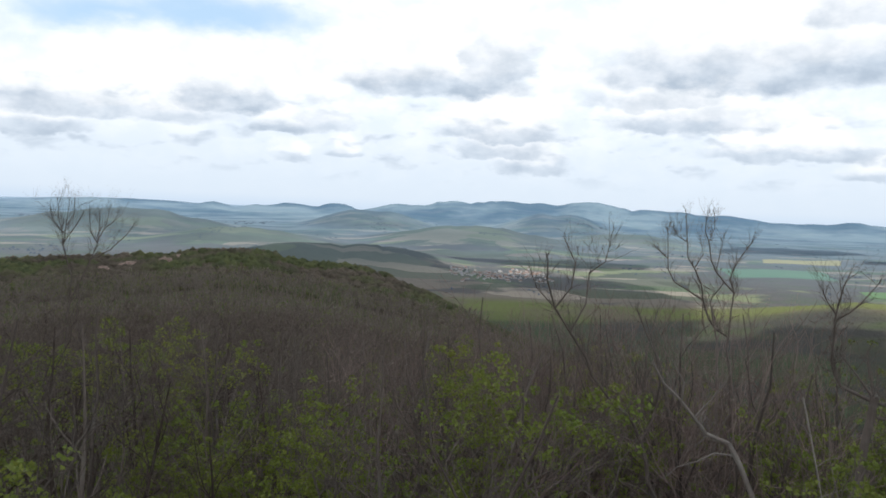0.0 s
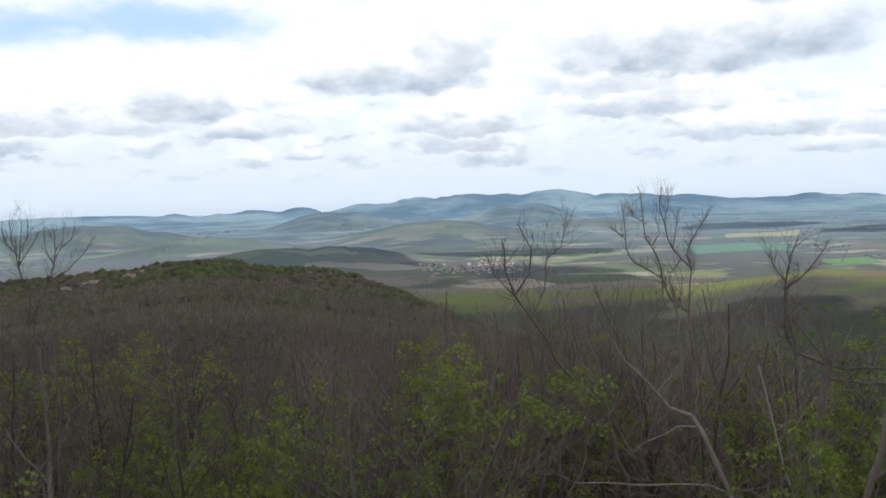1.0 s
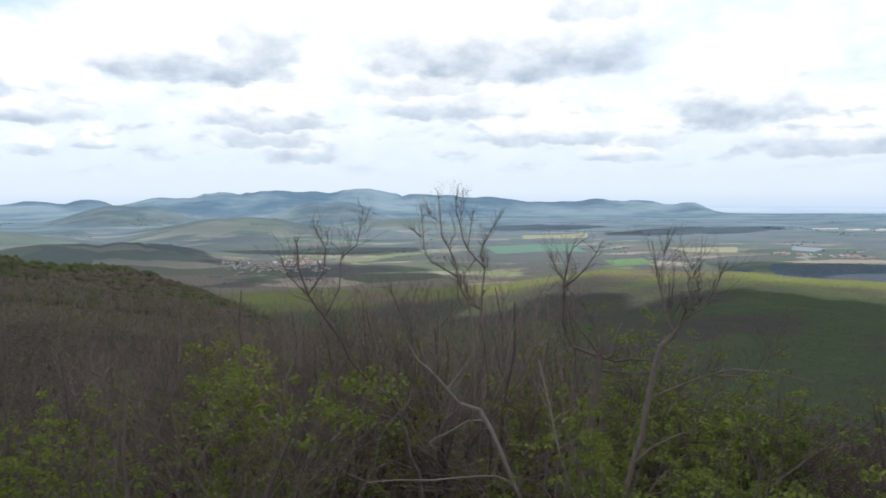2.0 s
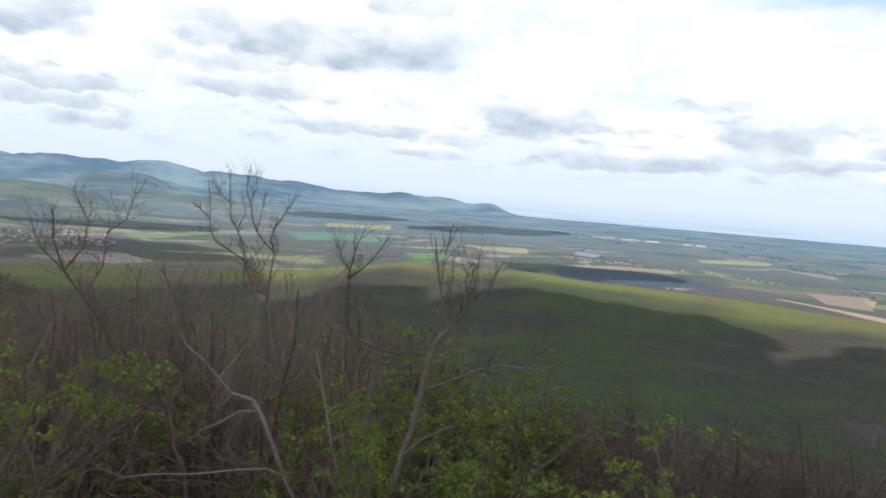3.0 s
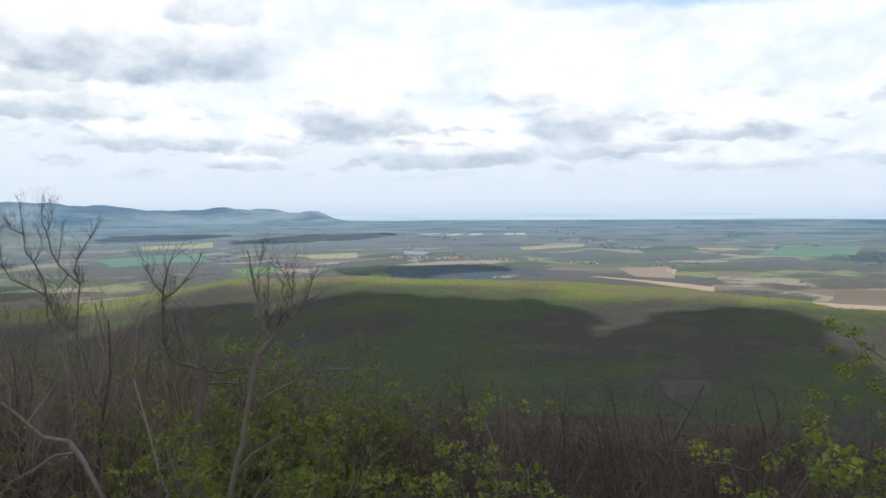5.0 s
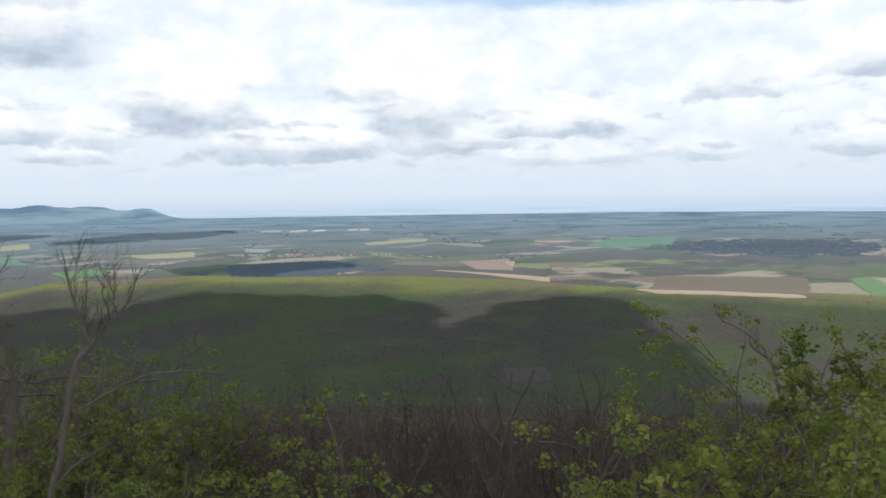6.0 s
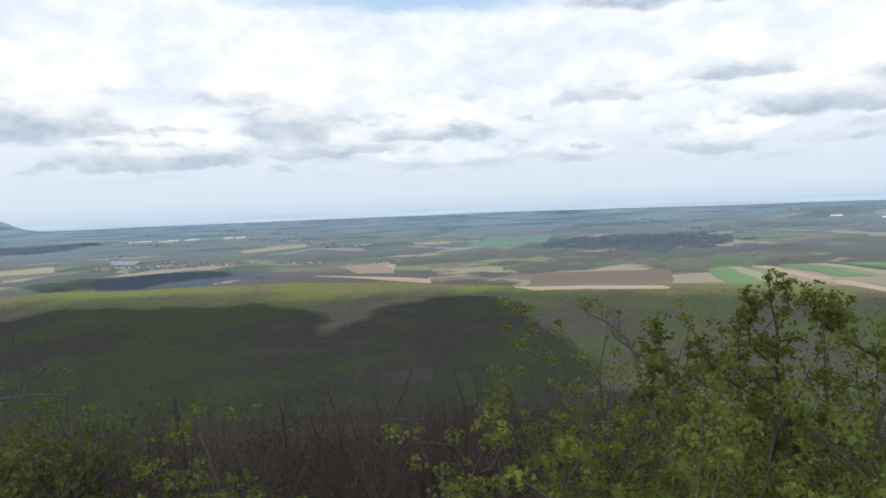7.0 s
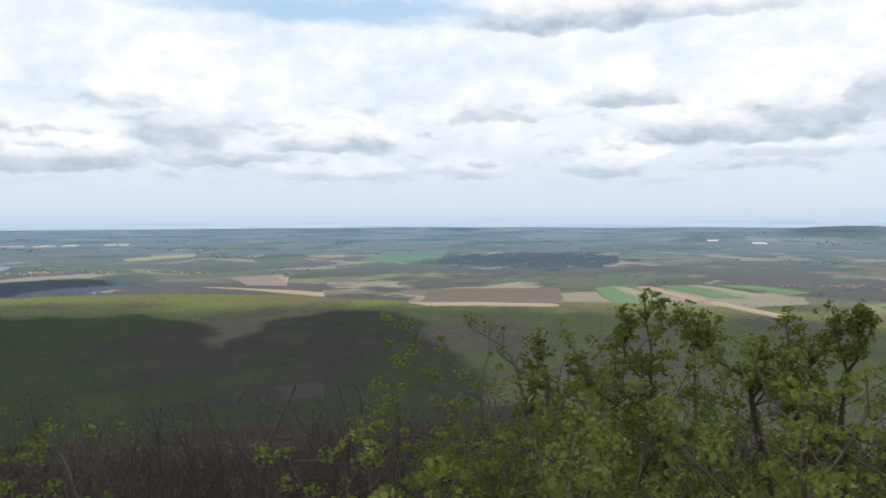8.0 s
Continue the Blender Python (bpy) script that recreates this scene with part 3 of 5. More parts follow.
for seed, height, leaf in ((11, 10.5, LEAF), (12, 9.0, BRIGHT), (13, 11.5, OLIVE), (14, 8.0, LEAF)):
    segs, tips, rng = upright(seed, height, 8, 3, low=0.25, open_to=1.0)
    chosen = [t[0] + rng.normal(0, 0.12, 3) for t in tips if rng.random() < 0.62]
    kinds.append(build_tree("young_tree", segs, chosen, rng, BARK, leaf, 22, 0.088, "slender tree coming into fresh yellow-green leaf", "tree", "leafing trees on the slope", radius=0.21))
    kinds[-1]["tall"] = height
for seed, height, bark, twig, words in ((6, 13.0, BARK, REDTWIG, "bare oak tree with pale reddish twigs"), (7, 12.0, BARK, REDTWIG, "bare oak tree with pale reddish twigs"), (8, 13.0, BARK, REDTWIG, "bare oak tree with pale reddish twigs"),
                                        (9, 12.0, DARKBARK, None, "dark-barked leafless oak tree with crooked limbs"), (10, 13.0, DARKBARK, None, "dark-barked leafless oak tree with crooked limbs")):
    segs, tips, rng = upright(seed, height, crook=0.17 if twig else 0.33, open_to=0.8 if twig else 1.3)
    kinds.append(build_tree("oak_tree", segs, [], rng, bark, LEAF, 0, 0, words, "tree", "bare oaks on the slope", twig=twig))
    kinds[-1]["tall"] = height


def scatter(rng, low, high, az_low, az_high, gap):
    """Loose, uneven places between two distances from the lookout."""
    area = math.radians(az_high - az_low) * (high ** 2 - low ** 2) / 2
    out = []
    cells = set()
    for _ in range(int(area / gap ** 2 * 2.5)):
        r, a = math.sqrt(rng.uniform(low ** 2, high ** 2)), math.radians(rng.uniform(az_low, az_high))
        x, y = -math.sin(a) * r, math.cos(a) * r
        key = (int(x // gap), int(y // gap))
        if key not in cells:
            cells.add(key)
            out.append((x, y))
    return out


def headroom(az):
    """How high, in degrees over the eye's level, the crowns reach on each side of the lookout."""
    return float(np.interp(az, [-125, -92, -80, -70, -48, -40, -33, -27, -8, 4, 12, 18, 25, 55], [-13, -13, -12.5, -11.2, -11.4, -11, -9.5, -7.2, -6.4, -7, -7.5, -6.3, -4.8, -4.8]))


# trees that stand free: azimuth, distance, half width in degrees, and the height under which nearer crowns stay
CLEAR = [(-28.5, 19.5, 3.0, -15.0), (-33.0, 15.8, 5.0, -16.0), (-26.0, 18.8, 4.0, -15.0), (-18.5, 20.0, 3.5, -14.0),
         (-68.5, 26.0, 3.0, -16.0), (-51.0, 29.0, 2.0, -16.0), (-61.0, 27.0, 3.0, -15.0), (-82.0, 19.0, 4.0, -17.0), (-98.0, 15.0, 14.0, -18.0)]


def plant_near():
    rng = np.random.default_rng(FOREST_SEED)
    used = set()
    spots = scatter(rng, 15.5, 38, -125, 55, 2.7)
    stand = [(a + rng.normal(0, 0.6), rng.uniform(21, 30)) for a in np.arange(-24.0, -5.0, 1.3)]
    spots += [(-math.sin(radians(a)) * r, math.cos(radians(a)) * r) for a, r in stand]
    for n, (x, y) in enumerate(spots):
        az, r = math.degrees(math.atan2(-x, y)), math.hypot(x, y)
        leafy = rng.random() < (0.17 if az > -22 else 0.36 if az > -43 or az < -84 else 0.07)
        k = int(rng.integers(5, 9)) if leafy else int(rng.integers(0, 5))
        thick = n >= len(spots) - len(stand)
        if thick:
            k = 9 + n % 3
        elif not leafy and -30 < az < 8 and rng.random() < 0.5:
            k = int(rng.integers(9, 12))
        elif not leafy and az > 6 and rng.random() < 0.5:
            k = int(rng.integers(12, 14))
        elif not leafy and az < -40 and rng.random() < 0.75:
            k = int(rng.integers(12, 14))
        base = ground_at(x, y)
        room = headroom(az) + rng.normal(-0.8, 1.0) - (3.2 if leafy and az > -22 else 1.6 if leafy else 0.0)
        if thick:
            room = -5.3 + rng.normal(0, 0.7)
        for a, d, half, cap in CLEAR:
            if abs(az - a) < half and r < d + 1.5:
                room = min(room, cap)
        s = (EYE + r * math.tan(radians(room)) - base) / kinds[k]["tall"]
        if s < 0.45:
            continue
        s = min(s, 1.35)
        m = pose(x, y, base, 0, 0, rng.uniform(0, 360)) @ Matrix.Scale(s, 4)
        if k in used:
            made = copy_thing(kinds[k], m)
        else:
            made = kinds[k]
            used.add(k)
            made.matrix_basis = m
        made.scale = (s, s, s)


plant_near()


def light_tree(seed, height, limbs, twigs):
    """A far tree of few pieces: a trunk, limbs and some long twigs."""
    rng = np.random.default_rng(seed)
    fork = np.array([rng.normal(0, 0.3), rng.normal(0, 0.3), height * 0.4])
    segs, tips = [(np.array([0, 0, -0.5]), fork, height * 0.017, height * 0.013, 0)], []
    for k in range(limbs):
        a, out = k * 2.4 + rng.uniform(-0.5, 0.5), rng.uniform(0.10, 0.36) * height
        knee = fork + np.array([math.cos(a) * out * 0.6, math.sin(a) * out * 0.6, height * rng.uniform(0.10, 0.22)])
        head = knee + np.array([math.cos(a) * out * 0.5, math.sin(a) * out * 0.5, height * rng.uniform(0.20, 0.34) - out * 0.35]) + rng.normal(0, 0.3, 3)
        segs += [(fork, knee, height * 0.009, height * 0.006, 1), (knee, head, height * 0.006, height * 0.0025, 1)]
        tips.append((head, head - knee))
        for _ in range(twigs):
            start = knee + (head - knee) * rng.uniform(0.0, 0.9)
            end = start + np.array([rng.normal(0, 0.09), rng.normal(0, 0.09), rng.uniform(0.0, 0.11)]) * height
            segs.append((start, end, height * 0.0035, height * 0.0012, 2))
            tips.append((end, end - start))
    return segs, tips


def far_woods(name, label, seed, low, high, az_low, az_high, gap, limbs, twigs, shapes, green, leaf_size, stout, tall=11.5, bark=None):
    """Many small trees joined in one sheet of woodland."""
    rng = np.random.default_rng(seed)
    models = []
    for k in range(shapes):
        segs, tips = light_tree(seed + 50 + k, tall, limbs, twigs)
        segs = [(s[0], s[1], s[2] + stout, s[3] + stout, s[4]) for s in segs]
        v, f = tubes(segs, 3)
        models.append((v, f, np.array([t[0] for t in tips])))
    spots = scatter(rng, low, high, az_low, az_high, gap)
    xy = np.array(spots)
    z = ground(xy[:, 0], xy[:, 1])
    wood_v, wood_f, base, leaf_at = [], [], 0, []
    thick = waves(xy[:, 0], xy[:, 1], 60, 9)
    for (x, y), h, patch in zip(spots, z, thick):
        v, f, tips = models[int(rng.integers(shapes))]
        a, s = rng.uniform(0, 6.28), rng.uniform(0.75, 1.1)
        turn = np.array([[math.cos(a), -math.sin(a), 0], [math.sin(a), math.cos(a), 0], [0, 0, 1]]) * s
        here = np.array([x, y, h])
        wood_v.append(v @ turn.T + here)
        wood_f.append(f + base)
        base += len(v)
        if rng.random() < green + 0.25 * patch:
            leaf_at.append(tips[rng.random(len(tips)) < 0.7] @ turn.T * np.array([1, 1, rng.uniform(0.7, 0.95)]) + here * np.array([1, 1, 1]))
    root = tagged(new(name), label, "woodland", kind="stuff")
    tagged(part("bare_crowns", mesh_of("bare_crowns", np.concatenate(wood_v), np.concatenate(wood_f), bark or FARTWIG), root), kind="stuff")
    if leaf_at:
        v, f = tufts(np.concatenate(leaf_at), rng, 3, leaf_size)
        tagged(part("leafing_crowns", mesh_of("leafing_crowns", v, f, LEAF), root), kind="stuff")


far_woods("hillside_wood", "bare brown oak wood with green patches on the hillside", 101, 38, 150, -40, 55, 3.5, 6, 5, 5, 0.40, 0.22, 0.012)
far_woods("slope_wood", "brown twiggy wood dropping away to the valley", 102, 38, 110, -125, -40, 4.2, 6, 6, 5, 0.2, 0.22, 0.012, bark=DARKBARK)
far_woods("hilltop_wood", "grey-brown wood over the saddle of the hill", 103, 150, 330, -40, 55, 5.0, 4, 2, 6, 0.55, 0.4, 0.03, 9.5, TWIG)
far_woods("valley_side_wood", "brown wood on the steep slope below the lookout", 104, 110, 620, -125, -40, 12.0, 4, 2, 6, 0.2, 0.5, 0.05, bark=TWIG)


# ---------------------------------------------------------------- single trees that stand out
# azimuth and distance from the lookout, then limbs: radius, path as (sideways, height) in metres
TALL = (-20.9, 28.5, [
    (0.061, [(-0.02, -0.40), (-0.02, 9.30), (-0.22, 12.57), (-0.39, 14.98)]),
    (0.049, [(-0.39, 14.98), (-0.36, 15.78), (-0.29, 16.48), (-0.45, 16.96), (-0.34, 17.37), (-0.10, 17.82), (0.20, 18.30)]),
    (0.037, [(-0.29, 16.48), (-0.64, 16.85), (-0.94, 17.23), (-1.11, 17.61), (-1.22, 18.28), (-1.35, 18.66), (-1.32, 19.24)]),
    (0.055, [(-0.41, 14.94), (-0.83, 15.16), (-1.12, 15.54), (-1.32, 16.12), (-1.42, 16.70), (-1.71, 17.27), (-1.96, 17.64), (-2.05, 18.41), (-2.17, 19.36)]),
    (0.037, [(-1.32, 16.12), (-1.90, 16.48), (-2.36, 16.74), (-2.60, 17.21), (-2.64, 18.17), (-2.69, 18.74)]),
    (0.025, [(-2.61, 17.59), (-2.94, 17.86), (-3.13, 18.03)]),
    (0.025, [(-2.04, 18.22), (-2.35, 18.38), (-2.51, 18.60)]),
    (0.025, [(-1.71, 17.27), (-1.43, 17.78), (-1.54, 18.26)]),
    (0.025, [(-0.94, 17.23), (-0.80, 18.02), (-0.73, 18.42)]),
    (0.025, [(-1.22, 18.28), (-1.06, 18.78), (-1.09, 19.27)]),
    (0.031, [(-1.33, 16.02), (-1.33, 15.33), (-1.18, 14.91)]),
    (0.025, [(-0.64, 16.85), (-0.90, 16.44), (-1.10, 16.10)]),
])
KNOT = (-28.8, 19.5, [
    (0.109, [(-0.02, -0.40), (-0.02, 9.46), (0.00, 10.64), (0.01, 11.50), (0.06, 12.21), (0.16, 12.93), (0.20, 13.35)]),
    (0.050, [(0.17, 13.28), (-0.12, 13.41), (-0.47, 13.57), (-0.60, 13.80), (-0.70, 14.14), (-0.67, 14.70), (-0.67, 15.12), (-0.63, 15.40)]),
    (0.025, [(-0.65, 15.09), (-0.38, 15.28), (-0.13, 15.57), (0.12, 15.93)]),
    (0.025, [(-0.63, 15.40), (-0.55, 15.82), (-0.43, 16.17)]),
    (0.021, [(-0.64, 15.19), (-0.86, 15.52), (-0.94, 15.72)]),
    (0.042, [(0.23, 13.28), (0.58, 13.20), (0.99, 13.28), (1.41, 13.27), (2.12, 13.19)]),
    (0.042, [(0.26, 12.93), (0.74, 12.88), (1.03, 12.80), (1.37, 12.84)]),
    (0.034, [(0.14, 13.42), (-0.22, 13.89), (-0.51, 14.22)]),
    (0.034, [(0.19, 13.32), (0.09, 13.84), (0.03, 14.12)]),
])
FORK = (-31.5, 15.8, [
    (0.102, [(-0.01, -0.40), (-0.01, 10.25), (0.21, 11.21), (0.42, 12.15), (0.58, 13.07), (0.71, 13.54), (0.92, 13.78)]),
    (0.054, [(0.92, 13.78), (1.17, 14.14), (1.44, 14.33), (1.69, 14.74), (1.80, 15.09)]),
    (0.041, [(0.97, 13.81), (0.82, 14.11), (0.71, 14.56), (0.60, 15.01), (0.55, 15.45)]),
    (0.024, [(0.82, 14.08), (0.90, 14.46), (0.92, 14.92)]),
    (0.020, [(0.71, 14.56), (0.71, 15.13), (0.79, 15.47)]),
    (0.020, [(1.33, 14.23), (1.25, 14.60), (1.18, 14.82), (1.26, 15.17)]),
    (0.020, [(1.37, 14.25), (1.40, 14.84), (1.40, 15.23)]),
    (0.041, [(0.64, 12.56), (1.16, 12.88), (1.59, 13.11), (2.03, 13.30), (2.72, 13.31), (3.31, 13.23)]),
    (0.027, [(1.59, 13.11), (2.16, 13.10), (2.50, 13.24), (2.65, 13.48), (2.80, 13.73)]),
    (0.048, [(0.16, 11.09), (0.57, 11.58), (1.00, 11.89), (1.22, 12.01)]),
])
BOWED = (-24.0, 18.8, [
    (0.081, [(0.00, -0.40), (0.00, 9.32), (-0.29, 9.94), (-0.57, 10.62), (-0.86, 11.28), (-1.13, 11.75)]),
    (0.065, [(-1.13, 11.75), (-1.63, 11.94), (-1.95, 12.39), (-2.21, 12.77), (-2.58, 13.14), (-2.77, 13.52)]),
    (0.041, [(-0.25, 9.91), (-0.73, 10.10), (-1.35, 10.08), (-2.31, 9.98), (-3.25, 9.97), (-3.93, 9.91), (-4.39, 10.11)]),
    (0.032, [(-1.00, 11.48), (-1.42, 11.50), (-1.78, 11.28), (-2.24, 11.08), (-2.47, 10.81)]),
    (0.024, [(-1.59, 11.94), (-1.74, 11.74), (-1.91, 11.58)]),
    (0.032, [(-2.18, 12.74), (-2.11, 13.22), (-2.38, 13.73)]),
    (0.032, [(-1.89, 12.35), (-1.61, 12.72), (-1.25, 13.26)]),
])
BENT = (-16.1, 20.0, [
    (0.078, [(0.01, -0.40), (0.01, 9.04), (-0.12, 9.78), (-0.40, 10.67), (-0.57, 11.19)]),
    (0.056, [(-0.57, 11.19), (-0.82, 11.85), (-1.40, 12.43), (-1.83, 13.03), (-1.95, 13.48), (-2.34, 14.15), (-2.70, 14.75), (-2.87, 15.44), (-2.84, 15.89)]),
    (0.043, [(-0.57, 11.19), (-0.32, 11.80), (-0.25, 12.10), (-0.53, 12.39), (-0.70, 12.76)]),
    (0.039, [(-0.25, 12.10), (-0.17, 12.78), (-0.30, 13.51), (-0.58, 14.10), (-0.79, 14.61)]),
    (0.034, [(-0.57, 11.19), (-1.27, 11.30), (-2.01, 11.50)]),
    (0.034, [(-0.12, 9.78), (-0.55, 10.06), (-1.06, 10.25), (-1.20, 10.62)]),
    (0.030, [(-2.70, 14.75), (-2.32, 15.28), (-2.24, 15.88), (-2.45, 16.33)]),
    (0.030, [(-2.34, 14.15), (-2.03, 14.83), (-2.02, 15.58), (-1.65, 15.88), (-1.57, 16.39)]),
    (0.026, [(-2.70, 14.75), (-3.15, 15.21), (-3.30, 15.59)]),
])
FAN = (27.6, 48.0, [
    (0.072, [(-0.04, -0.40), (-0.04, 8.86), (0.09, 11.44), (0.22, 14.02)]),
    (0.062, [(0.21, 13.70), (0.34, 15.29), (0.05, 16.28), (-0.13, 17.09), (-0.20, 17.88), (-0.67, 18.54), (-0.78, 19.02)]),
    (0.041, [(-0.13, 17.09), (0.01, 18.19), (0.16, 19.46)]),
    (0.041, [(-0.13, 17.18), (0.42, 18.01), (0.89, 18.86)]),
    (0.041, [(-0.16, 17.72), (-0.38, 18.68), (-0.40, 19.41)]),
    (0.041, [(0.04, 18.19), (0.40, 18.81), (0.44, 19.51)]),
    (0.062, [(0.21, 13.70), (0.84, 15.09), (1.33, 16.19), (1.67, 17.14), (1.77, 18.11), (1.76, 19.08)]),
    (0.041, [(1.67, 17.14), (1.32, 17.81), (1.18, 18.94)]),
    (0.041, [(1.68, 17.30), (2.16, 18.26), (2.35, 19.22)]),
    (0.041, [(2.15, 18.09), (2.61, 18.46), (2.92, 18.78)]),
    (0.041, [(1.33, 16.19), (2.38, 16.77), (3.32, 17.71), (3.65, 18.19)]),
])
STICK = (-28.4, 17.0, [
    (0.033, [(-0.01, -0.40), (-0.01, 9.78), (-0.25, 10.34), (-0.47, 10.95), (-0.63, 11.69), (-0.79, 12.41), (-0.96, 13.13)]),
    (0.018, [(-0.64, 11.75), (-0.47, 11.91), (-0.24, 12.01)]),
    (0.018, [(-0.54, 11.14), (-0.26, 11.30), (-0.03, 11.40)]),
    (0.018, [(-0.75, 12.29), (-0.92, 12.59), (-1.10, 12.70)]),
])
CLAW = (-68.8, 26.0, [
    (0.101, [(0.01, -0.40), (0.01, 8.48), (0.05, 9.65), (0.16, 10.62), (0.13, 11.38)]),
    (0.045, [(0.13, 11.38), (-0.08, 12.14), (-0.26, 12.99)]),
    (0.045, [(0.14, 11.29), (0.38, 11.87), (0.49, 12.35), (0.35, 12.88)]),
    (0.056, [(0.09, 9.65), (-0.36, 10.39), (-1.02, 10.64), (-1.78, 10.70)]),
    (0.067, [(0.05, 9.26), (0.84, 9.51), (1.26, 10.30), (1.52, 11.27), (1.55, 11.80)]),
    (0.045, [(1.48, 11.26), (1.21, 11.72), (1.02, 11.96)]),
    (0.045, [(1.51, 11.55), (1.84, 11.94), (2.01, 12.42)]),
])
BIRCH = (-50.8, 29.0, [
    (0.062, [(-0.02, -0.40), (-0.02, 8.13), (-0.36, 9.81), (-0.65, 10.92), (-0.90, 11.59)]),
    (0.037, [(-0.36, 9.81), (-0.78, 9.87), (-1.10, 10.17)]),
    (0.037, [(-0.49, 10.36), (-0.12, 10.90), (-0.23, 12.65), (-0.39, 13.53)]),
])
TWIGGY = (-62.0, 27.0, [
    (0.058, [(0.00, -0.40), (0.00, 8.33), (0.12, 9.77), (0.33, 10.79), (0.53, 11.41), (1.03, 12.43), (1.33, 13.13)]),
    (0.035, [(0.53, 11.41), (1.62, 11.27), (2.40, 10.84)]),
    (0.035, [(0.22, 10.38), (-0.57, 10.98), (-0.76, 12.20), (-0.79, 13.62)]),
    (0.035, [(0.93, 12.22), (0.24, 12.62), (-0.35, 13.01), (-0.56, 12.71)]),
    (0.035, [(0.33, 10.79), (1.22, 10.91), (2.21, 10.73)]),
])
CROOK = (-82.4, 19.0, [
    (0.074, [(0.01, -0.40), (0.01, 9.99), (0.14, 10.93), (0.34, 11.34), (0.60, 12.02), (0.59, 12.68), (0.49, 13.21)]),
    (0.049, [(0.31, 11.28), (0.07, 12.13), (-0.13, 12.99), (-0.32, 13.38), (-0.52, 13.60), (-0.85, 13.81), (-1.25, 13.96), (-1.41, 14.22)]),
    (0.033, [(0.60, 12.02), (0.98, 12.56), (1.11, 13.23)]),
    (0.033, [(-0.26, 13.18), (-0.45, 13.34), (-0.59, 13.44)]),
    (0.033, [(0.47, 11.62), (0.98, 12.04), (1.43, 12.58), (1.49, 13.04)]),
])
TUFT = (-93.1, 15.0, [
    (0.052, [(0.01, -0.40), (0.01, 10.70), (-0.05, 11.68), (-0.24, 12.44), (-0.32, 13.03)]),
    (0.032, [(-0.32, 13.03), (-0.34, 13.61), (-0.44, 14.00), (-0.49, 14.38)]),
    (0.026, [(-0.32, 12.98), (-0.72, 13.39), (-0.77, 13.79)]),
    (0.026, [(-0.24, 12.44), (-0.96, 12.88), (-0.98, 13.38), (-0.94, 13.68)]),
    (0.026, [(-0.19, 12.35), (-0.72, 12.60), (-1.20, 12.96), (-1.46, 13.45)]),
    (0.019, [(-0.34, 13.61), (-0.16, 13.91), (-0.21, 14.30)]),
    (0.019, [(-0.77, 13.69), (-0.63, 13.99), (-0.75, 14.28)]),
])
REACH = (-99.6, 14.0, [
    (0.048, [(-0.00, -0.40), (-0.00, 11.02), (-0.17, 11.86), (-0.30, 12.40), (-0.34, 12.70)]),
    (0.030, [(-0.34, 12.70), (-0.50, 12.99), (-0.91, 13.17), (-1.25, 13.37), (-1.38, 13.58), (-1.51, 13.75)]),
    (0.018, [(-1.04, 13.23), (-1.00, 13.52), (-0.90, 13.70)]),
    (0.024, [(-0.32, 12.66), (-0.18, 12.89), (-0.23, 13.14)]),
])
DARK = (-101.9, 13.5, [
    (0.052, [(-0.01, -0.40), (-0.01, 11.16), (-0.09, 11.96), (-0.23, 12.59)]),
    (0.041, [(-0.23, 12.59), (-0.36, 12.98), (-0.55, 13.12), (-0.78, 13.43)]),
    (0.023, [(-0.55, 13.12), (-0.66, 13.36), (-0.64, 13.60)]),
    (0.029, [(-0.32, 12.82), (-0.24, 13.15), (-0.04, 13.41), (0.10, 13.66)]),
    (0.023, [(-0.36, 12.96), (-0.33, 13.39), (-0.37, 13.70), (-0.41, 13.94)]),
])
HIGH = (-104.0, 13.0, [
    (0.045, [(0.01, -0.40), (0.01, 11.31), (-0.14, 12.19), (-0.15, 12.95)]),
    (0.034, [(-0.15, 12.95), (-0.09, 13.55), (0.09, 13.86), (0.18, 14.16)]),
    (0.022, [(-0.09, 13.55), (-0.17, 13.85), (-0.24, 14.14)]),
    (0.028, [(-0.15, 12.87), (-0.35, 12.62), (-0.49, 13.14), (-0.56, 13.51)]),
    (0.022, [(0.09, 13.86), (0.03, 14.08), (0.05, 14.30)]),
])


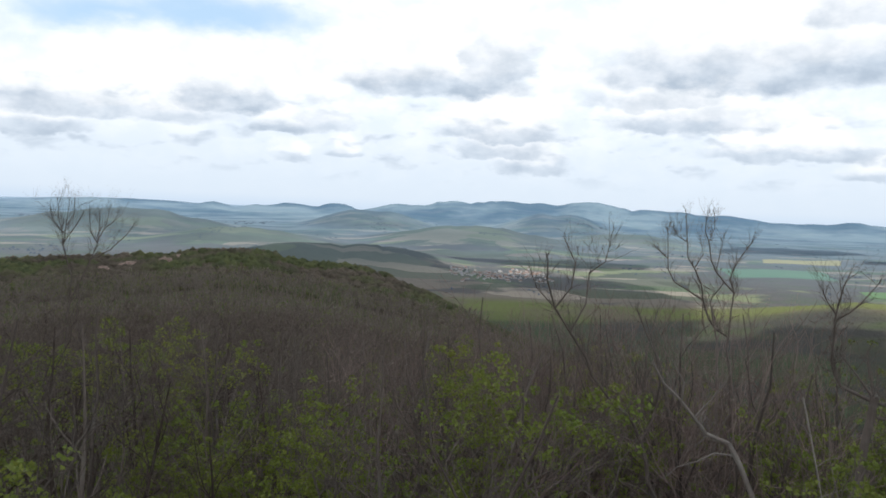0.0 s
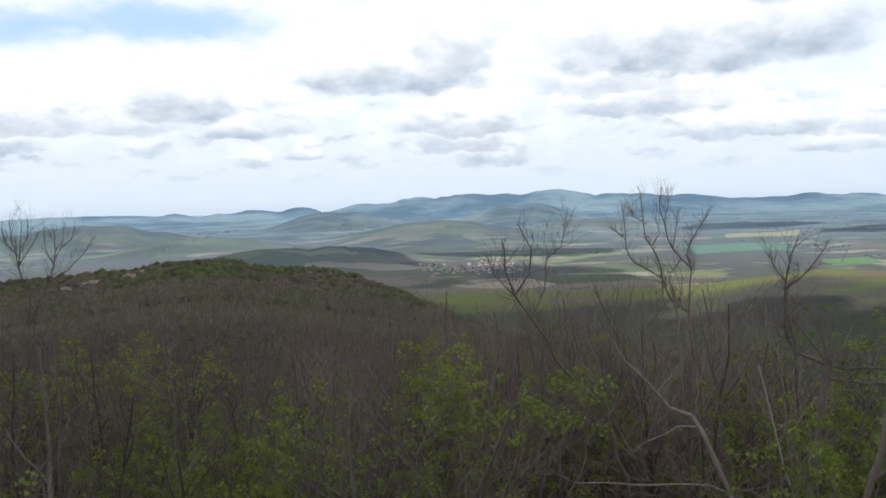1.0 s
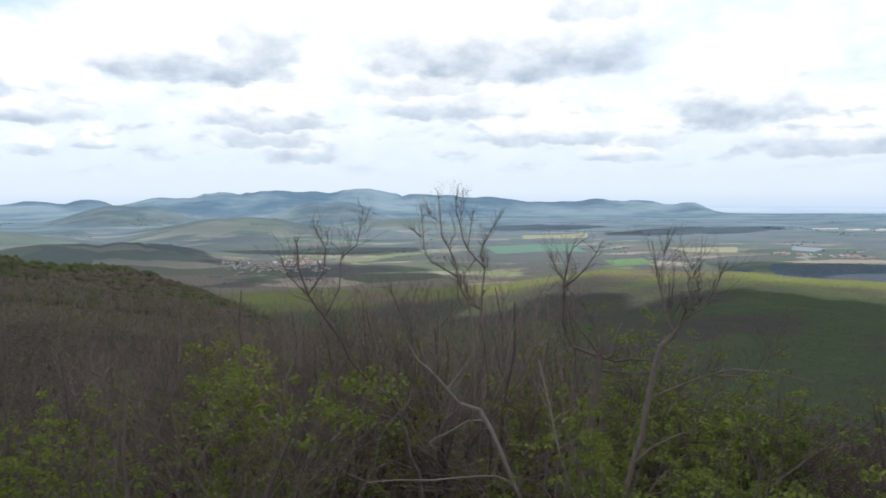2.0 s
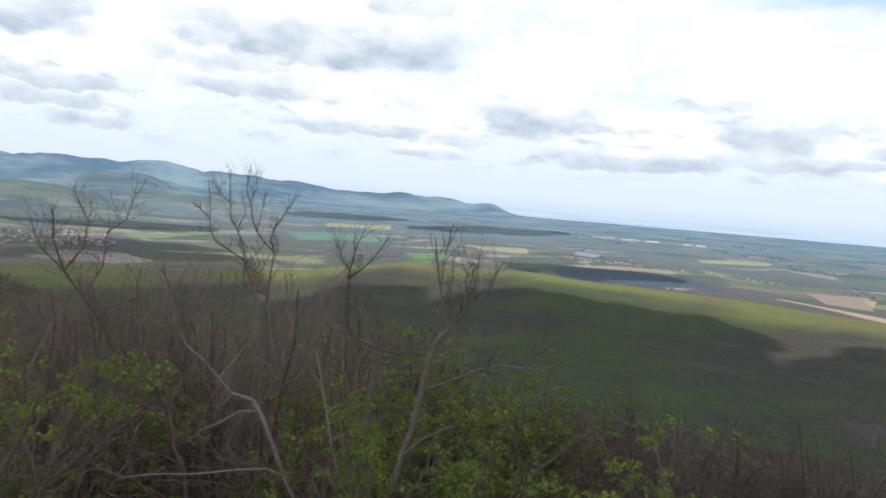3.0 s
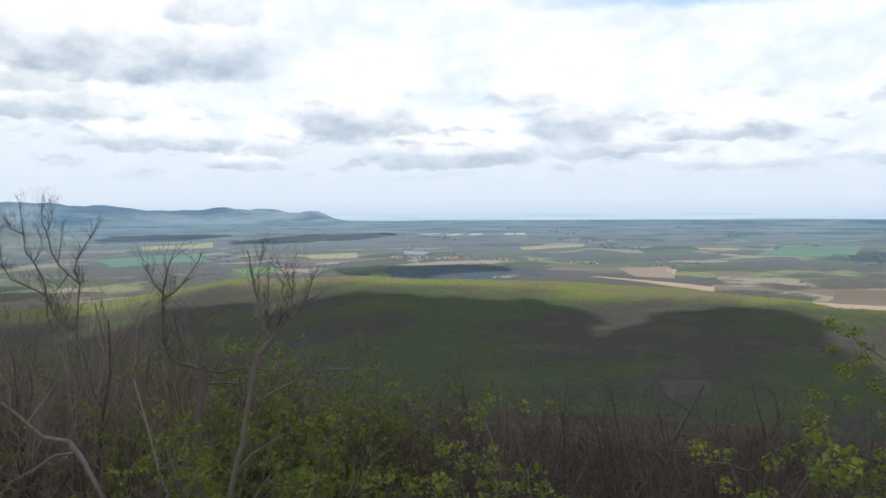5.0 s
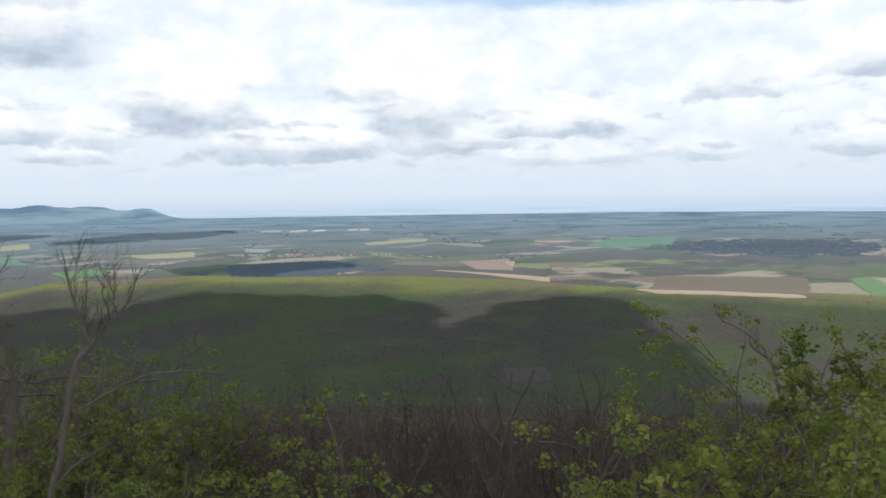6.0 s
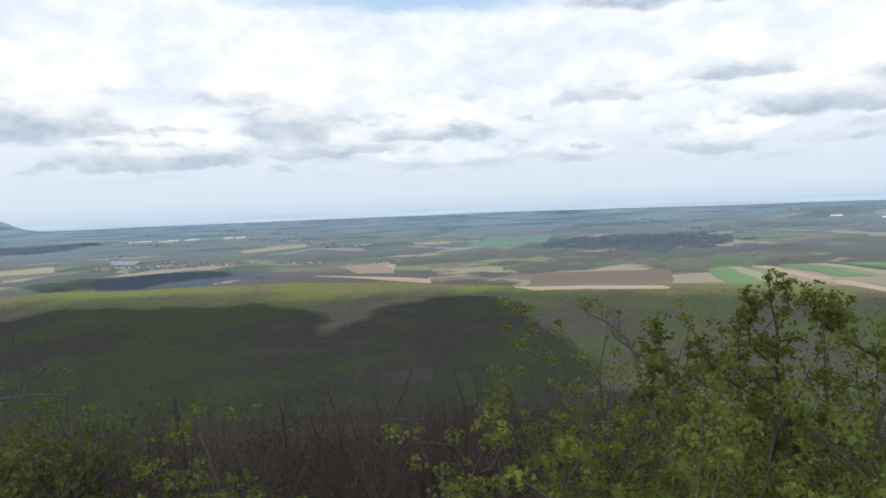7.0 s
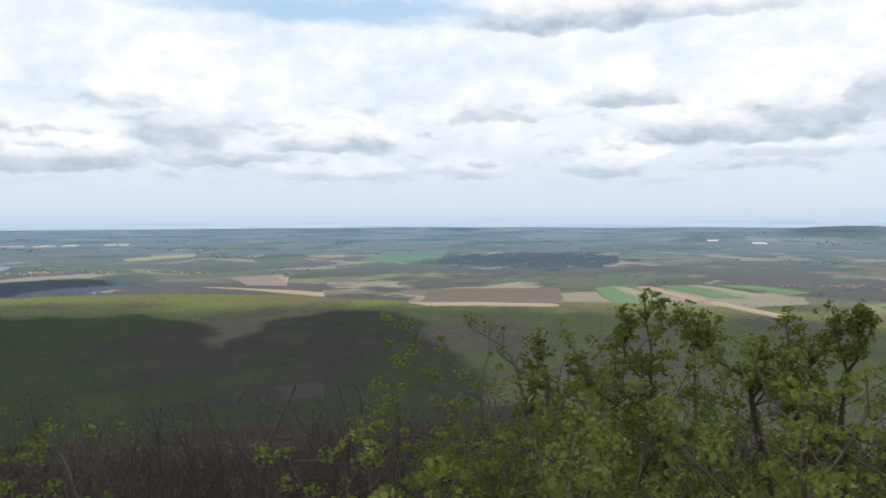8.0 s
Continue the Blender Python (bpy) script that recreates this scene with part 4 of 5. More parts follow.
def shaped_tree(name, plan, seed, label, bark=BARK, leaf=None, sprout=1.0, leaves=10, size=0.075, thick=0.98, reach=0.5, bushy=0, bare=(), sunk=0.0):
    """A tree with its own limbs, which sprout side twigs; leaves where it has come into leaf."""
    az, dist, limbs = plan
    rng = np.random.default_rng(seed)
    segs, tips, known = [], [], []
    for n, (radius, path) in enumerate(limbs):
        u0, h0 = path[0]
        w = 0.0
        if known:
            w = min(known, key=lambda q: (q[0] - u0) ** 2 + (q[2] - h0) ** 2)[1]
        side = rng.choice([-1.0, 1.0]) * rng.uniform(0.1, 0.45)
        pts = []
        for i, (u, h) in enumerate(path):
            if n and i:
                w += side * math.hypot(u - path[i - 1][0], h - path[i - 1][1]) + rng.normal(0, 0.03)
            pts.append(np.array([u, w, h]))
            known.append((u, w, h))
        radius *= thick
        if n == 0 and not bushy:
            # a gnarled stem: each stretch is broken into short crooked pieces
            bent = [pts[0]]
            for a, b in zip(pts[:-1], pts[1:]):
                k = max(1, int(np.linalg.norm(b - a) / 0.45))
                bent += [a + (b - a) * q / k + (rng.normal(0, 0.045, 3) if q < k else 0) for q in range(1, k + 1)]
            pts = bent
        ends = radius * 0.95 if n == 0 else radius * 0.38
        for i in range(len(pts) - 1):
            a, b = i / (len(pts) - 1), (i + 1) / (len(pts) - 1)
            r1, r2 = radius + (ends - radius) * a, radius + (ends - radius) * b
            if n == 0 and i == 0:
                r1 = max(radius * 2.0, 0.13)
            segs.append((pts[i], pts[i + 1], r1, r2, 0 if n == 0 else 1))
            if n == 0:
                for _ in range(bushy if i > len(pts) - 4 else 0):
                    e = rng.normal(0, 0.7, 3) + np.array([0, 0, 0.15])
                    at = pts[i] + (pts[i + 1] - pts[i]) * (rng.random() if i else rng.uniform(0.8, 1.0))
                    limb(segs, tips, rng, at, e / np.linalg.norm(e), rng.uniform(0.35, 0.65), r2 * 0.4, 1, 3, 0.22, 0.03)
                continue
            for _ in range(rng.poisson(1.5 * sprout)):
                d = pts[i + 1] - pts[i]
                far = np.linalg.norm(d)
                d = d / (far + 1e-6)
                e = d * 0.5 + rng.normal(0, 0.55, 3) + np.array([0, 0, 0.5])
                at = pts[i] + (pts[i + 1] - pts[i]) * rng.random()
                limb(segs, tips, rng, at, e / np.linalg.norm(e), rng.uniform(0.5, 1.2) * reach, max(r2 * 0.32, 0.006), 2, 3, 0.2, 0.12)
        if n:
            limb(segs, tips, rng, pts[-1], (pts[-1] - pts[-2]) / np.linalg.norm(pts[-1] - pts[-2]), 0.3 * reach, ends, 2, 3, 0.2, 0.1)
    places = []
    if leaf is not None and bare:
        tips = [t for t in tips if all((t[0][0] - u) ** 2 + (t[0][2] - v) ** 2 > 0.12 for k in bare for u, v in limbs[k][1][2:])]
    if leaf is not None:
        places = [t[0] for t in tips]
    root = build_tree(name, segs, places, rng, bark, leaf, leaves, size, label, "tree", radius=0.07)
    x, y = -math.sin(radians(az)) * dist, math.cos(radians(az)) * dist
    root.matrix_basis = pose(x, y, ground_at(x, y) - sunk, 0, 0, az)
    return root


shaped_tree("oak_tree", TALL, 31, "tall bare oak with upswept limbs against the far hills", sprout=4.8, thick=0.76, reach=0.52)
shaped_tree("oak_tree", KNOT, 32, "crooked oak with a knotted stump of broken limbs", sprout=3.4, reach=0.55)
shaped_tree("dead_tree", FORK, 33, "leaning dead tree with bare upright shoots", sprout=2.6, thick=0.66, reach=0.5)
shaped_tree("dead_tree", BOWED, 34, "bent dead tree with pale weathered bark", PALE, sprout=1.6, thick=0.8)
shaped_tree("oak_tree", BENT, 35, "bare forked oak with long bent limbs", sprout=4.5, thick=0.8, reach=0.6)
shaped_tree("oak_tree", FAN, 36, "slender bare tree with a fanned crown", sprout=4.5, thick=0.75, reach=1.0)
shaped_tree("dead_sapling", STICK, 37, "thin pale dead sapling among the leaves", PALE, sprout=0.8, thick=0.6)
shaped_tree("dead_tree", CLAW, 38, "dark dead oak with claw-like broken tops", sprout=1.3)
shaped_tree("dead_sapling", BIRCH, 39, "thin white-barked dead stem", PALE, sprout=0.5)
shaped_tree("oak_tree", TWIGGY, 40, "reddish twiggy tree, leafless", sprout=1.8, reach=0.6)
shaped_tree("oak_tree", CROOK, 41, "oak in young leaf with one bare crooked limb", BARK, LEAF, sprout=1.7, reach=0.3, bushy=3, leaves=14, bare=(1,))
shaped_tree("oak_tree", TUFT, 42, "small oak with olive leaf tufts at its twig ends", DARKBARK, OLIVE, sprout=3.0, reach=0.24, bushy=2, leaves=12, size=0.05, sunk=0.2)
shaped_tree("oak_tree", REACH, 43, "oak with a reaching limb and sparse olive leaves", DARKBARK, OLIVE, sprout=3.0, reach=0.24, bushy=2, leaves=12, size=0.05)
shaped_tree("oak_tree", DARK, 44, "dark-limbed oak coming into olive leaf", DARKBARK, OLIVE, sprout=3.0, reach=0.24, bushy=2, leaves=12, size=0.05, sunk=0.2)
shaped_tree("oak_tree", HIGH, 45, "oak with a leafy top above its neighbours", DARKBARK, OLIVE, sprout=3.0, reach=0.24, bushy=2, leaves=12, size=0.05, sunk=0.45)


def leafy_oak(seed, az, dist, top, wide, leaf):
    """A densely leaved crown on a short hidden trunk."""
    x, y = -math.sin(radians(az)) * dist, math.cos(radians(az)) * dist
    base = ground_at(x, y)
    segs, tips, rng = skeleton(seed, top - base, 0.15, 0.03, 3, stem=0.62)
    segs = [(s[0] * np.array([wide, wide, 1]), s[1] * np.array([wide, wide, 1]), s[2], s[3], s[4]) for s in segs]
    places = np.array([t[0] for t in tips]) * np.array([wide, wide, 1])
    near = dist < 15
    more = np.concatenate([places, places * np.array([0.8, 0.8, 0.94])] + [places + rng.normal(0, 0.3, places.shape) for k in range(2 if near else 0)])
    root = build_tree("leafy_oak", segs, more, rng, BARK, leaf, 26 if near else 22, 0.078 if near else 0.09, "oak crown thick with fresh olive-green leaves", "tree", "leafy oaks below the lookout", radius=0.17 if near else 0.21)
    root.matrix_basis = pose(x, y, base, 0, 0, seed * 37.0)


for row in ((61, -92.1, 11.9, 11.5, 1.25, OLIVE),
            (62, -97.2, 11.2, 11.8, 1.30, OLIVE),
            (63, -102.0, 10.8, 12.0, 1.30, LEAF),
            (64, -107.6, 10.5, 12.2, 1.30, OLIVE),
            (65, -113.5, 10.3, 12.3, 1.30, OLIVE),
            (66, -94.1, 14.0, 11.7, 1.20, LEAF),
            (80, -99.0, 13.9, 11.9, 1.20, OLIVE),
            (81, -104.4, 13.7, 12.2, 1.20, OLIVE),
            (91, -110.1, 13.3, 12.4, 1.20, LEAF),
            (67, -84.5, 18.0, 9.9, 0.7, BRIGHT), (68, -80.5, 21.0, 8.6, 0.7, BRIGHT),
            (69, -36.0, 21.0, 9.6, 0.8, LEAF), (70, -39.5, 19.0, 8.2, 0.8, BRIGHT), (71, -33.0, 24.0, 10.0, 0.7, LEAF), (72, -29.5, 25.0, 9.5, 0.7, LEAF), (73, -26.0, 22.5, 8.2, 0.7, LEAF),
            (74, -31.0, 27.0, 10.2, 0.7, LEAF), (75, -34.5, 27.0, 9.3, 0.7, LEAF), (76, -24.0, 30.0, 9.9, 0.6, LEAF), (78, -42.0, 24.0, 8.4, 0.7, LEAF),
            (82, 16.0, 18.0, 9.2, 0.8, BRIGHT), (83, 12.5, 20.0, 9.6, 0.7, BRIGHT), 
            (87, -9.0, 22.0, 8.8, 0.7, LEAF), (89, -24.5, 20.0, 9.5, 0.7, LEAF), (90, -29.0, 21.0, 9.8, 0.7, LEAF),
            (96, -34.0, 17.0, 9.8, 0.75, BRIGHT), (97, -30.5, 18.0, 9.9, 0.7, LEAF), (98, -37.5, 16.5, 8.8, 0.75, LEAF), (99, 11.0, 17.5, 9.4, 0.7, BRIGHT), (60, -2.0, 18.5, 9.0, 0.7, BRIGHT)):
    leafy_oak(*row)


# ---------------------------------------------------------------- woods and hedges across the valley
def canopy(name, label, seed, low, high, az_low, az_high, count, size, mat, where, tall=0.6, rings=1):
    """Countless far crowns as low uneven domes, joined."""
    rng = np.random.default_rng(seed)
    r, a = np.sqrt(rng.uniform(low ** 2, high ** 2, count)), np.radians(rng.uniform(az_low, az_high, count))
    x, y = -np.sin(a) * r, np.cos(a) * r
    keep = where(x, y, r)
    x, y = x[keep], y[keep]
    n = len(x)
    z = ground(x, y)
    s = size * rng.uniform(0.6, 1.4, (n, 1))
    t = np.arange(5) * 2 * np.pi / 5 + rng.uniform(0, 6, (n, 1))
    high = s * tall * rng.uniform(0.6, 1.4, (n, 1))
    layers = []
    for k in range(rings):
        f = k / rings
        w = s * math.sqrt(1 - f * f) * rng.uniform(0.75, 1.2, (n, 5))
        layers.append(np.stack([x[:, None] + np.cos(t) * w, y[:, None] + np.sin(t) * w, z[:, None] - 0.3 + high * f + 0 * w], axis=2))
    layers.append(np.stack([x + rng.normal(0, size * 0.15, n), y + rng.normal(0, size * 0.15, n), z + high[:, 0]], axis=1)[:, None])
    verts = np.concatenate(layers, axis=1).reshape(-1, 3)
    k = np.arange(5)
    one = [np.column_stack([5 * (rings - 1) + k, 5 * (rings - 1) + (k + 1) % 5, np.full(5, 5 * rings)])]
    for q in range(rings - 1):
        one += [np.column_stack([5 * q + k, 5 * q + (k + 1) % 5, 5 * q + 5 + (k + 1) % 5]), np.column_stack([5 * q + k, 5 * q + 5 + (k + 1) % 5, 5 * q + 5 + k])]
    one = np.concatenate(one)
    faces = (one[None] + (np.arange(n) * (5 * rings + 1))[:, None, None]).reshape(-1, 3)
    tagged(new(name, mesh_of(name, verts, faces, mat, True)), label, "woodland", kind="stuff")


def hill_wood_material():
    m, g, bsdf = material("hill_wood", 1.0, 0.05)
    place = g.node("ShaderNodeNewGeometry")
    broad = g.noise(place.outputs["Position"], 0.018, 4.0, 0.6)
    fine = g.noise(place.outputs["Position"], 0.9, 4.0, 0.7)
    col = g.mix(place.outputs["Random Per Island"], (0.095, 0.078, 0.060), (0.165, 0.132, 0.102))
    col = g.mix(g.step(broad, 0.42, 0.56), col, g.mix(place.outputs["Random Per Island"], (0.075, 0.090, 0.040), (0.125, 0.138, 0.056)))
    g.link(g.mix(g.math("MULTIPLY", fine, 0.6), col, (0.035, 0.032, 0.024)), bsdf.inputs["Base Color"])
    bump(g, bsdf, fine, 0.9, 1.0)
    return m


HILLWOOD = hill_wood_material()
canopy("summit_wood", "brown and green wood over the rounded hilltop", 205, 300, 660, -18, 52, 15000, 2.7, HILLWOOD, lambda x, y, r: np.degrees(np.arctan2(-x, y)) > -12 - 5 * waves(x * 37, y * 41, 300, 8), 0.75, 2)
# far woods: distance haze goes into their bluish base colour
HAZY_WOOD = plain_material("hazed_far_wood", (0.046, 0.068, 0.094), (0.074, 0.098, 0.130), 0.05, 1.0)
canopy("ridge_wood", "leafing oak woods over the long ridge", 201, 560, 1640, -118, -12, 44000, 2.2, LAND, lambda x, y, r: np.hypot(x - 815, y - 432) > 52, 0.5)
canopy("plain_wood", "scattered dark copses and hedges on the plain", 202, 1600, 3600, -112, 32, 30000, 4.5, HAZY_WOOD, lambda x, y, r: waves(x, y, 420, 31) + 0.6 * waves(x, y, 160, 32) > 0.62)


# ---------------------------------------------------------------- rocks on the brow of the hill
ROCK = plain_material("pinkish_rock", (0.20, 0.135, 0.110), (0.36, 0.27, 0.225), 0.35, 0.95)


def rock(seed, az, dist, wide, tall):
    bm = bmesh.new()
    bmesh.ops.create_icosphere(bm, subdivisions=4, radius=1.0, matrix=Matrix.Diagonal((wide, wide * 0.6, tall, 1)))
    for v in bm.verts:
        k = noise.fractal(v.co * 0.45 + Vector((seed, 0, 0)), 0.8, 2.1, 5)
        v.co *= 1 + 0.35 * k
        v.co.z = round(v.co.z / 0.9) * 0.6 + v.co.z * 0.35
    me = bpy.data.meshes.new("rock")
    bm.to_mesh(me)
    bm.free()
    me.materials.append(ROCK)
    x, y = -math.sin(radians(az)) * dist, math.cos(radians(az)) * dist
    ob = tagged(new("rock_outcrop", me), "bare pinkish rock outcrop on the wooded brow", "rock", "rocks on the hill's brow")
    ob.matrix_basis = pose(x, y, ground_at(x, y) + 0.7, 0, 0, az)


for row in ((1, 21.2, 425, 3.6, 2.2), (2, 23.6, 415, 4.2, 1.9), (3, 25.2, 405, 2.8, 1.7), (4, 20.2, 440, 2.6, 1.7)):
    rock(*row)


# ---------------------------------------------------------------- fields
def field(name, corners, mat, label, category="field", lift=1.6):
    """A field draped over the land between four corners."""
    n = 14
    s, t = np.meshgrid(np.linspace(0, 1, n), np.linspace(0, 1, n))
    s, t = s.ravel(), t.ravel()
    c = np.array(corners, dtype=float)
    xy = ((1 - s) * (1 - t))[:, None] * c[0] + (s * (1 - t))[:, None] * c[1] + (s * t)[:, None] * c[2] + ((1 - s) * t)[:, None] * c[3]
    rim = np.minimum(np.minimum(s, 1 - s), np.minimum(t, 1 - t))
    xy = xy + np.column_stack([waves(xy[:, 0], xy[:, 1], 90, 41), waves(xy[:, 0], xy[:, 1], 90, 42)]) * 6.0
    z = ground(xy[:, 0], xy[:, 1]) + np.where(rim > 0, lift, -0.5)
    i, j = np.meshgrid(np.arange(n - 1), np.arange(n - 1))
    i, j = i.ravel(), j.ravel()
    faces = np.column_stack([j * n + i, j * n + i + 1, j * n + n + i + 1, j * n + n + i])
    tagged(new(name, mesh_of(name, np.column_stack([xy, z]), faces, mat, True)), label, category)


TAN = plain_material("ploughed_earth", (0.26, 0.195, 0.148), (0.37, 0.29, 0.23), 0.03, 1.0)
PINK = plain_material("bare_pink_soil", (0.19, 0.155, 0.135), (0.25, 0.205, 0.18), 0.03, 1.0)
CROP = plain_material("green_crop", (0.09, 0.165, 0.085), (0.13, 0.205, 0.11), 0.03, 1.0)
# the green crop again, with haze mixed into its colour as blue
HAZY_CROP = plain_material("haze_blued_crop", (0.085, 0.16, 0.135), (0.12, 0.195, 0.16), 0.02, 1.0)
STUBBLE = plain_material("yellow_stubble", (0.20, 0.21, 0.145), (0.26, 0.265, 0.19), 0.03, 1.0)
SOIL = plain_material("brown_scrub", (0.112, 0.097, 0.080), (0.15, 0.13, 0.106), 0.03, 1.0)
CLEARING = plain_material("grey_clearing", (0.050, 0.046, 0.043), (0.076, 0.066, 0.060), 0.03, 1.0)
CHALK = plain_material("chalk_quarry", (0.42, 0.40, 0.38), (0.56, 0.53, 0.50), 0.05, 0.9)
POND = plain_material("pond_water", (0.14, 0.18, 0.22), (0.18, 0.22, 0.26), 0.02, 0.6)

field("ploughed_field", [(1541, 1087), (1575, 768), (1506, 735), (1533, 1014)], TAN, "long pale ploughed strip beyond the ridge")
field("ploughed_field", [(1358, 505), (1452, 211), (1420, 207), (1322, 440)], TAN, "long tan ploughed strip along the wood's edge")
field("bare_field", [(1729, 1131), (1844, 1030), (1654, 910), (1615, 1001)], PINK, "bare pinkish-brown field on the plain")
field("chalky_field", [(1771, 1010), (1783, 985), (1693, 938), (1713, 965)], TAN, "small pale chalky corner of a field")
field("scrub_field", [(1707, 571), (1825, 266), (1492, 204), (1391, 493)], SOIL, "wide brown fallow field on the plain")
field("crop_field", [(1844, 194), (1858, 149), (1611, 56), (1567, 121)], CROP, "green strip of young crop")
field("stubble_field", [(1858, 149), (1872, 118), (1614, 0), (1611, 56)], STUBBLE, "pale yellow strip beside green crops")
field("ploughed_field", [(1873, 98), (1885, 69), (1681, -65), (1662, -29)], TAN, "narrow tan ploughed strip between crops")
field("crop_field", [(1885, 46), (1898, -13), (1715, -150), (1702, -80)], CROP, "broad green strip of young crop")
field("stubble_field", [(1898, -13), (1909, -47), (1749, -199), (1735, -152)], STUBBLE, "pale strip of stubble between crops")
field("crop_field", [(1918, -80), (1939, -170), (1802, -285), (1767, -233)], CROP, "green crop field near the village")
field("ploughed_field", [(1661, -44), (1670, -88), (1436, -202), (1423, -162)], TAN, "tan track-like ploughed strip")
field("crop_field", [(2185, 968), (2502, 1011), (2642, 798), (2289, 722)], HAZY_CROP, "large green crop field far off, blued for haze")
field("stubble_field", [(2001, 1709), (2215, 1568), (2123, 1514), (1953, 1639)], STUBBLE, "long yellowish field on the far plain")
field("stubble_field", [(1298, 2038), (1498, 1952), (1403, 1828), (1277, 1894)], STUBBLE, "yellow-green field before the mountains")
field("crop_field", [(785, 2281), (1093, 2242), (1045, 2051), (754, 2071)], HAZY_CROP, "green meadow at the mountains' foot")
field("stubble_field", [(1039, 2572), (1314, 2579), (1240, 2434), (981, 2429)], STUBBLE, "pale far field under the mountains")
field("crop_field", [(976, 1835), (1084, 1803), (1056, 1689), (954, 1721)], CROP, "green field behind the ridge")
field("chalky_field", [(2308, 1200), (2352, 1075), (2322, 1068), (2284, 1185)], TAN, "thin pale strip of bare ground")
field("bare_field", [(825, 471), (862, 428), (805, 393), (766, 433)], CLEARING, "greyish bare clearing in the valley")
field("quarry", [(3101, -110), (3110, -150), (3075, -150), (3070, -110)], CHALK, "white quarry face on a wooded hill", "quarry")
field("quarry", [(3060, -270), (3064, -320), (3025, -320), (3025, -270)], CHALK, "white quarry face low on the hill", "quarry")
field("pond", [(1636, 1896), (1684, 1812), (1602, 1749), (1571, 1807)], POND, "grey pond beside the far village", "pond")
for a, b, n, depth in (((1294, 1587), (1598, 1341), 203, 130), ((2426, 746), (2522, 176), 204, 190)):
    mid = Vector(((a[0] + b[0]) / 2 * 0.95, (a[1] + b[1]) / 2 * 0.95))
    half = Vector((b[0] - a[0], b[1] - a[1])) / 2
    turn = math.atan2(half.y, half.x)

    def inside(x, y, r, mid=mid, half=half.length, turn=turn, deep=depth):
        u, v = (x - mid.x) * math.cos(turn) + (y - mid.y) * math.sin(turn), -(x - mid.x) * math.sin(turn) + (y - mid.y) * math.cos(turn)
        return (u / half) ** 2 + (v / deep) ** 2 + 0.9 * waves(x, y, 150, 51) + 0.5 * waves(x, y, 50, 52) < 1

    canopy("dark_wood", "dark wood on the plain, coloured blue for haze", n, 1600, 2800, -90, -34, 42000, 8.0, HAZY_WOOD, inside, 0.25)


# ---------------------------------------------------------------- villages
WALL = plain_material("house_plaster", (0.40, 0.40, 0.40), (0.55, 0.54, 0.53), 0.4)
TILE = plain_material("red_roof_tile", (0.20, 0.145, 0.125), (0.30, 0.215, 0.18), 0.5)
SLATE = plain_material("grey_roof", (0.24, 0.24, 0.25), (0.36, 0.35, 0.35), 0.5)


def house(long, wide, tall, rise, roof, label, category="house", name="house"):
    root = tagged(new(name), label, category, "houses of the far villages")
    x, y, e = long / 2, wide / 2, 0.5
    v = [(-x, -y, -1), (x, -y, -1), (x, y, -1), (-x, y, -1), (-x, -y, tall), (x, -y, tall), (x, y, tall), (-x, y, tall), (-x, 0, tall + rise), (x, 0, tall + rise)]
    f = [(0, 1, 5, 4), (2, 3, 7, 6), (1, 2, 6, 9, 5), (3, 0, 4, 8, 7), (3, 2, 1, 0)]
    me = bpy.data.meshes.new("wall")
    me.from_pydata(v, [], f)
    me.materials.append(WALL)
    part("wall", me, root)
    h = 0.25
    low = tall - e * rise / y
    v = [(-x - e, -y - e, low), (x + e, -y - e, low), (x + e, 0, tall + rise), (-x - e, 0, tall + rise), (-x - e, y + e, low), (x + e, y + e, low)]
    v += [(p[0], p[1], p[2] + h) for p in v]
    f = [(0, 3, 2, 1), (3, 4, 5, 2), (6, 7, 8, 9), (9, 8, 11, 10), (0, 1, 7, 6), (4, 10, 11, 5), (0, 6, 9, 3), (3, 9, 10, 4), (1, 2, 8, 7), (2, 5, 11, 8)]
    me = bpy.data.meshes.new("roof")
    me.from_pydata(v, [], f)
    me.materials.append(roof)
    part("roof", me, root)
    return root


models = [house(7, 5, 2.6, 2.0, TILE, "small pale house with a red tiled roof"), house(8.5, 5.2, 2.8, 2.0, TILE, "long pale house with a red tiled roof"), house(6, 5, 3.0, 1.8, SLATE, "small pale house with a grey roof")]
placed = []
rng = np.random.default_rng(77)
# villages: centre, half length, half depth, turn, houses
for cx, cy, half, deep, turn, count in ((115, 1945, 128, 105, 4, 150), (1545, 1660, 125, 26, -48, 62), (1725, 1385, 165, 16, -63, 34), (1915, -340, 110, 28, -93, 30), (2330, 1640, 90, 16, -50, 14)):
    for _ in range(count):
        u, w = rng.uniform(-1, 1) * half, rng.normal(0, 0.5) * deep
        c, s = math.cos(radians(turn)), math.sin(radians(turn))
        x, y = cx + u * c - w * s, cy + u * s + w * c
        k = int(rng.choice(3, p=[0.45, 0.25, 0.3]))
        m = pose(x, y, ground_at(x, y) + 0.2, 0, 0, rng.choice([0, 90]) + turn + rng.normal(0, 12))
        if k in placed:
            copy_thing(models[k], m)
        else:
            placed.append(k)
            models[k].matrix_basis = m
shed = house(46, 12, 5, 1.2, WALL, "long white industrial shed on the plain", "building", "shed")
for n, (u, w) in enumerate(((0.0, 0), (0.25, 30), (0.4, -25), (0.62, 10), (0.85, -8), (1.0, 22), (1.5, 0), (1.75, 15))):
    x, y = 2101 + (2258 - 2101) * u, 2285 + (2120 - 2285) * u + w
    m = pose(x, y, ground_at(x, y) + 0.3, 0, 0, -46 + 4 * n)
    if n:
        copy_thing(shed, m)
    else:
        shed.matrix_basis = m


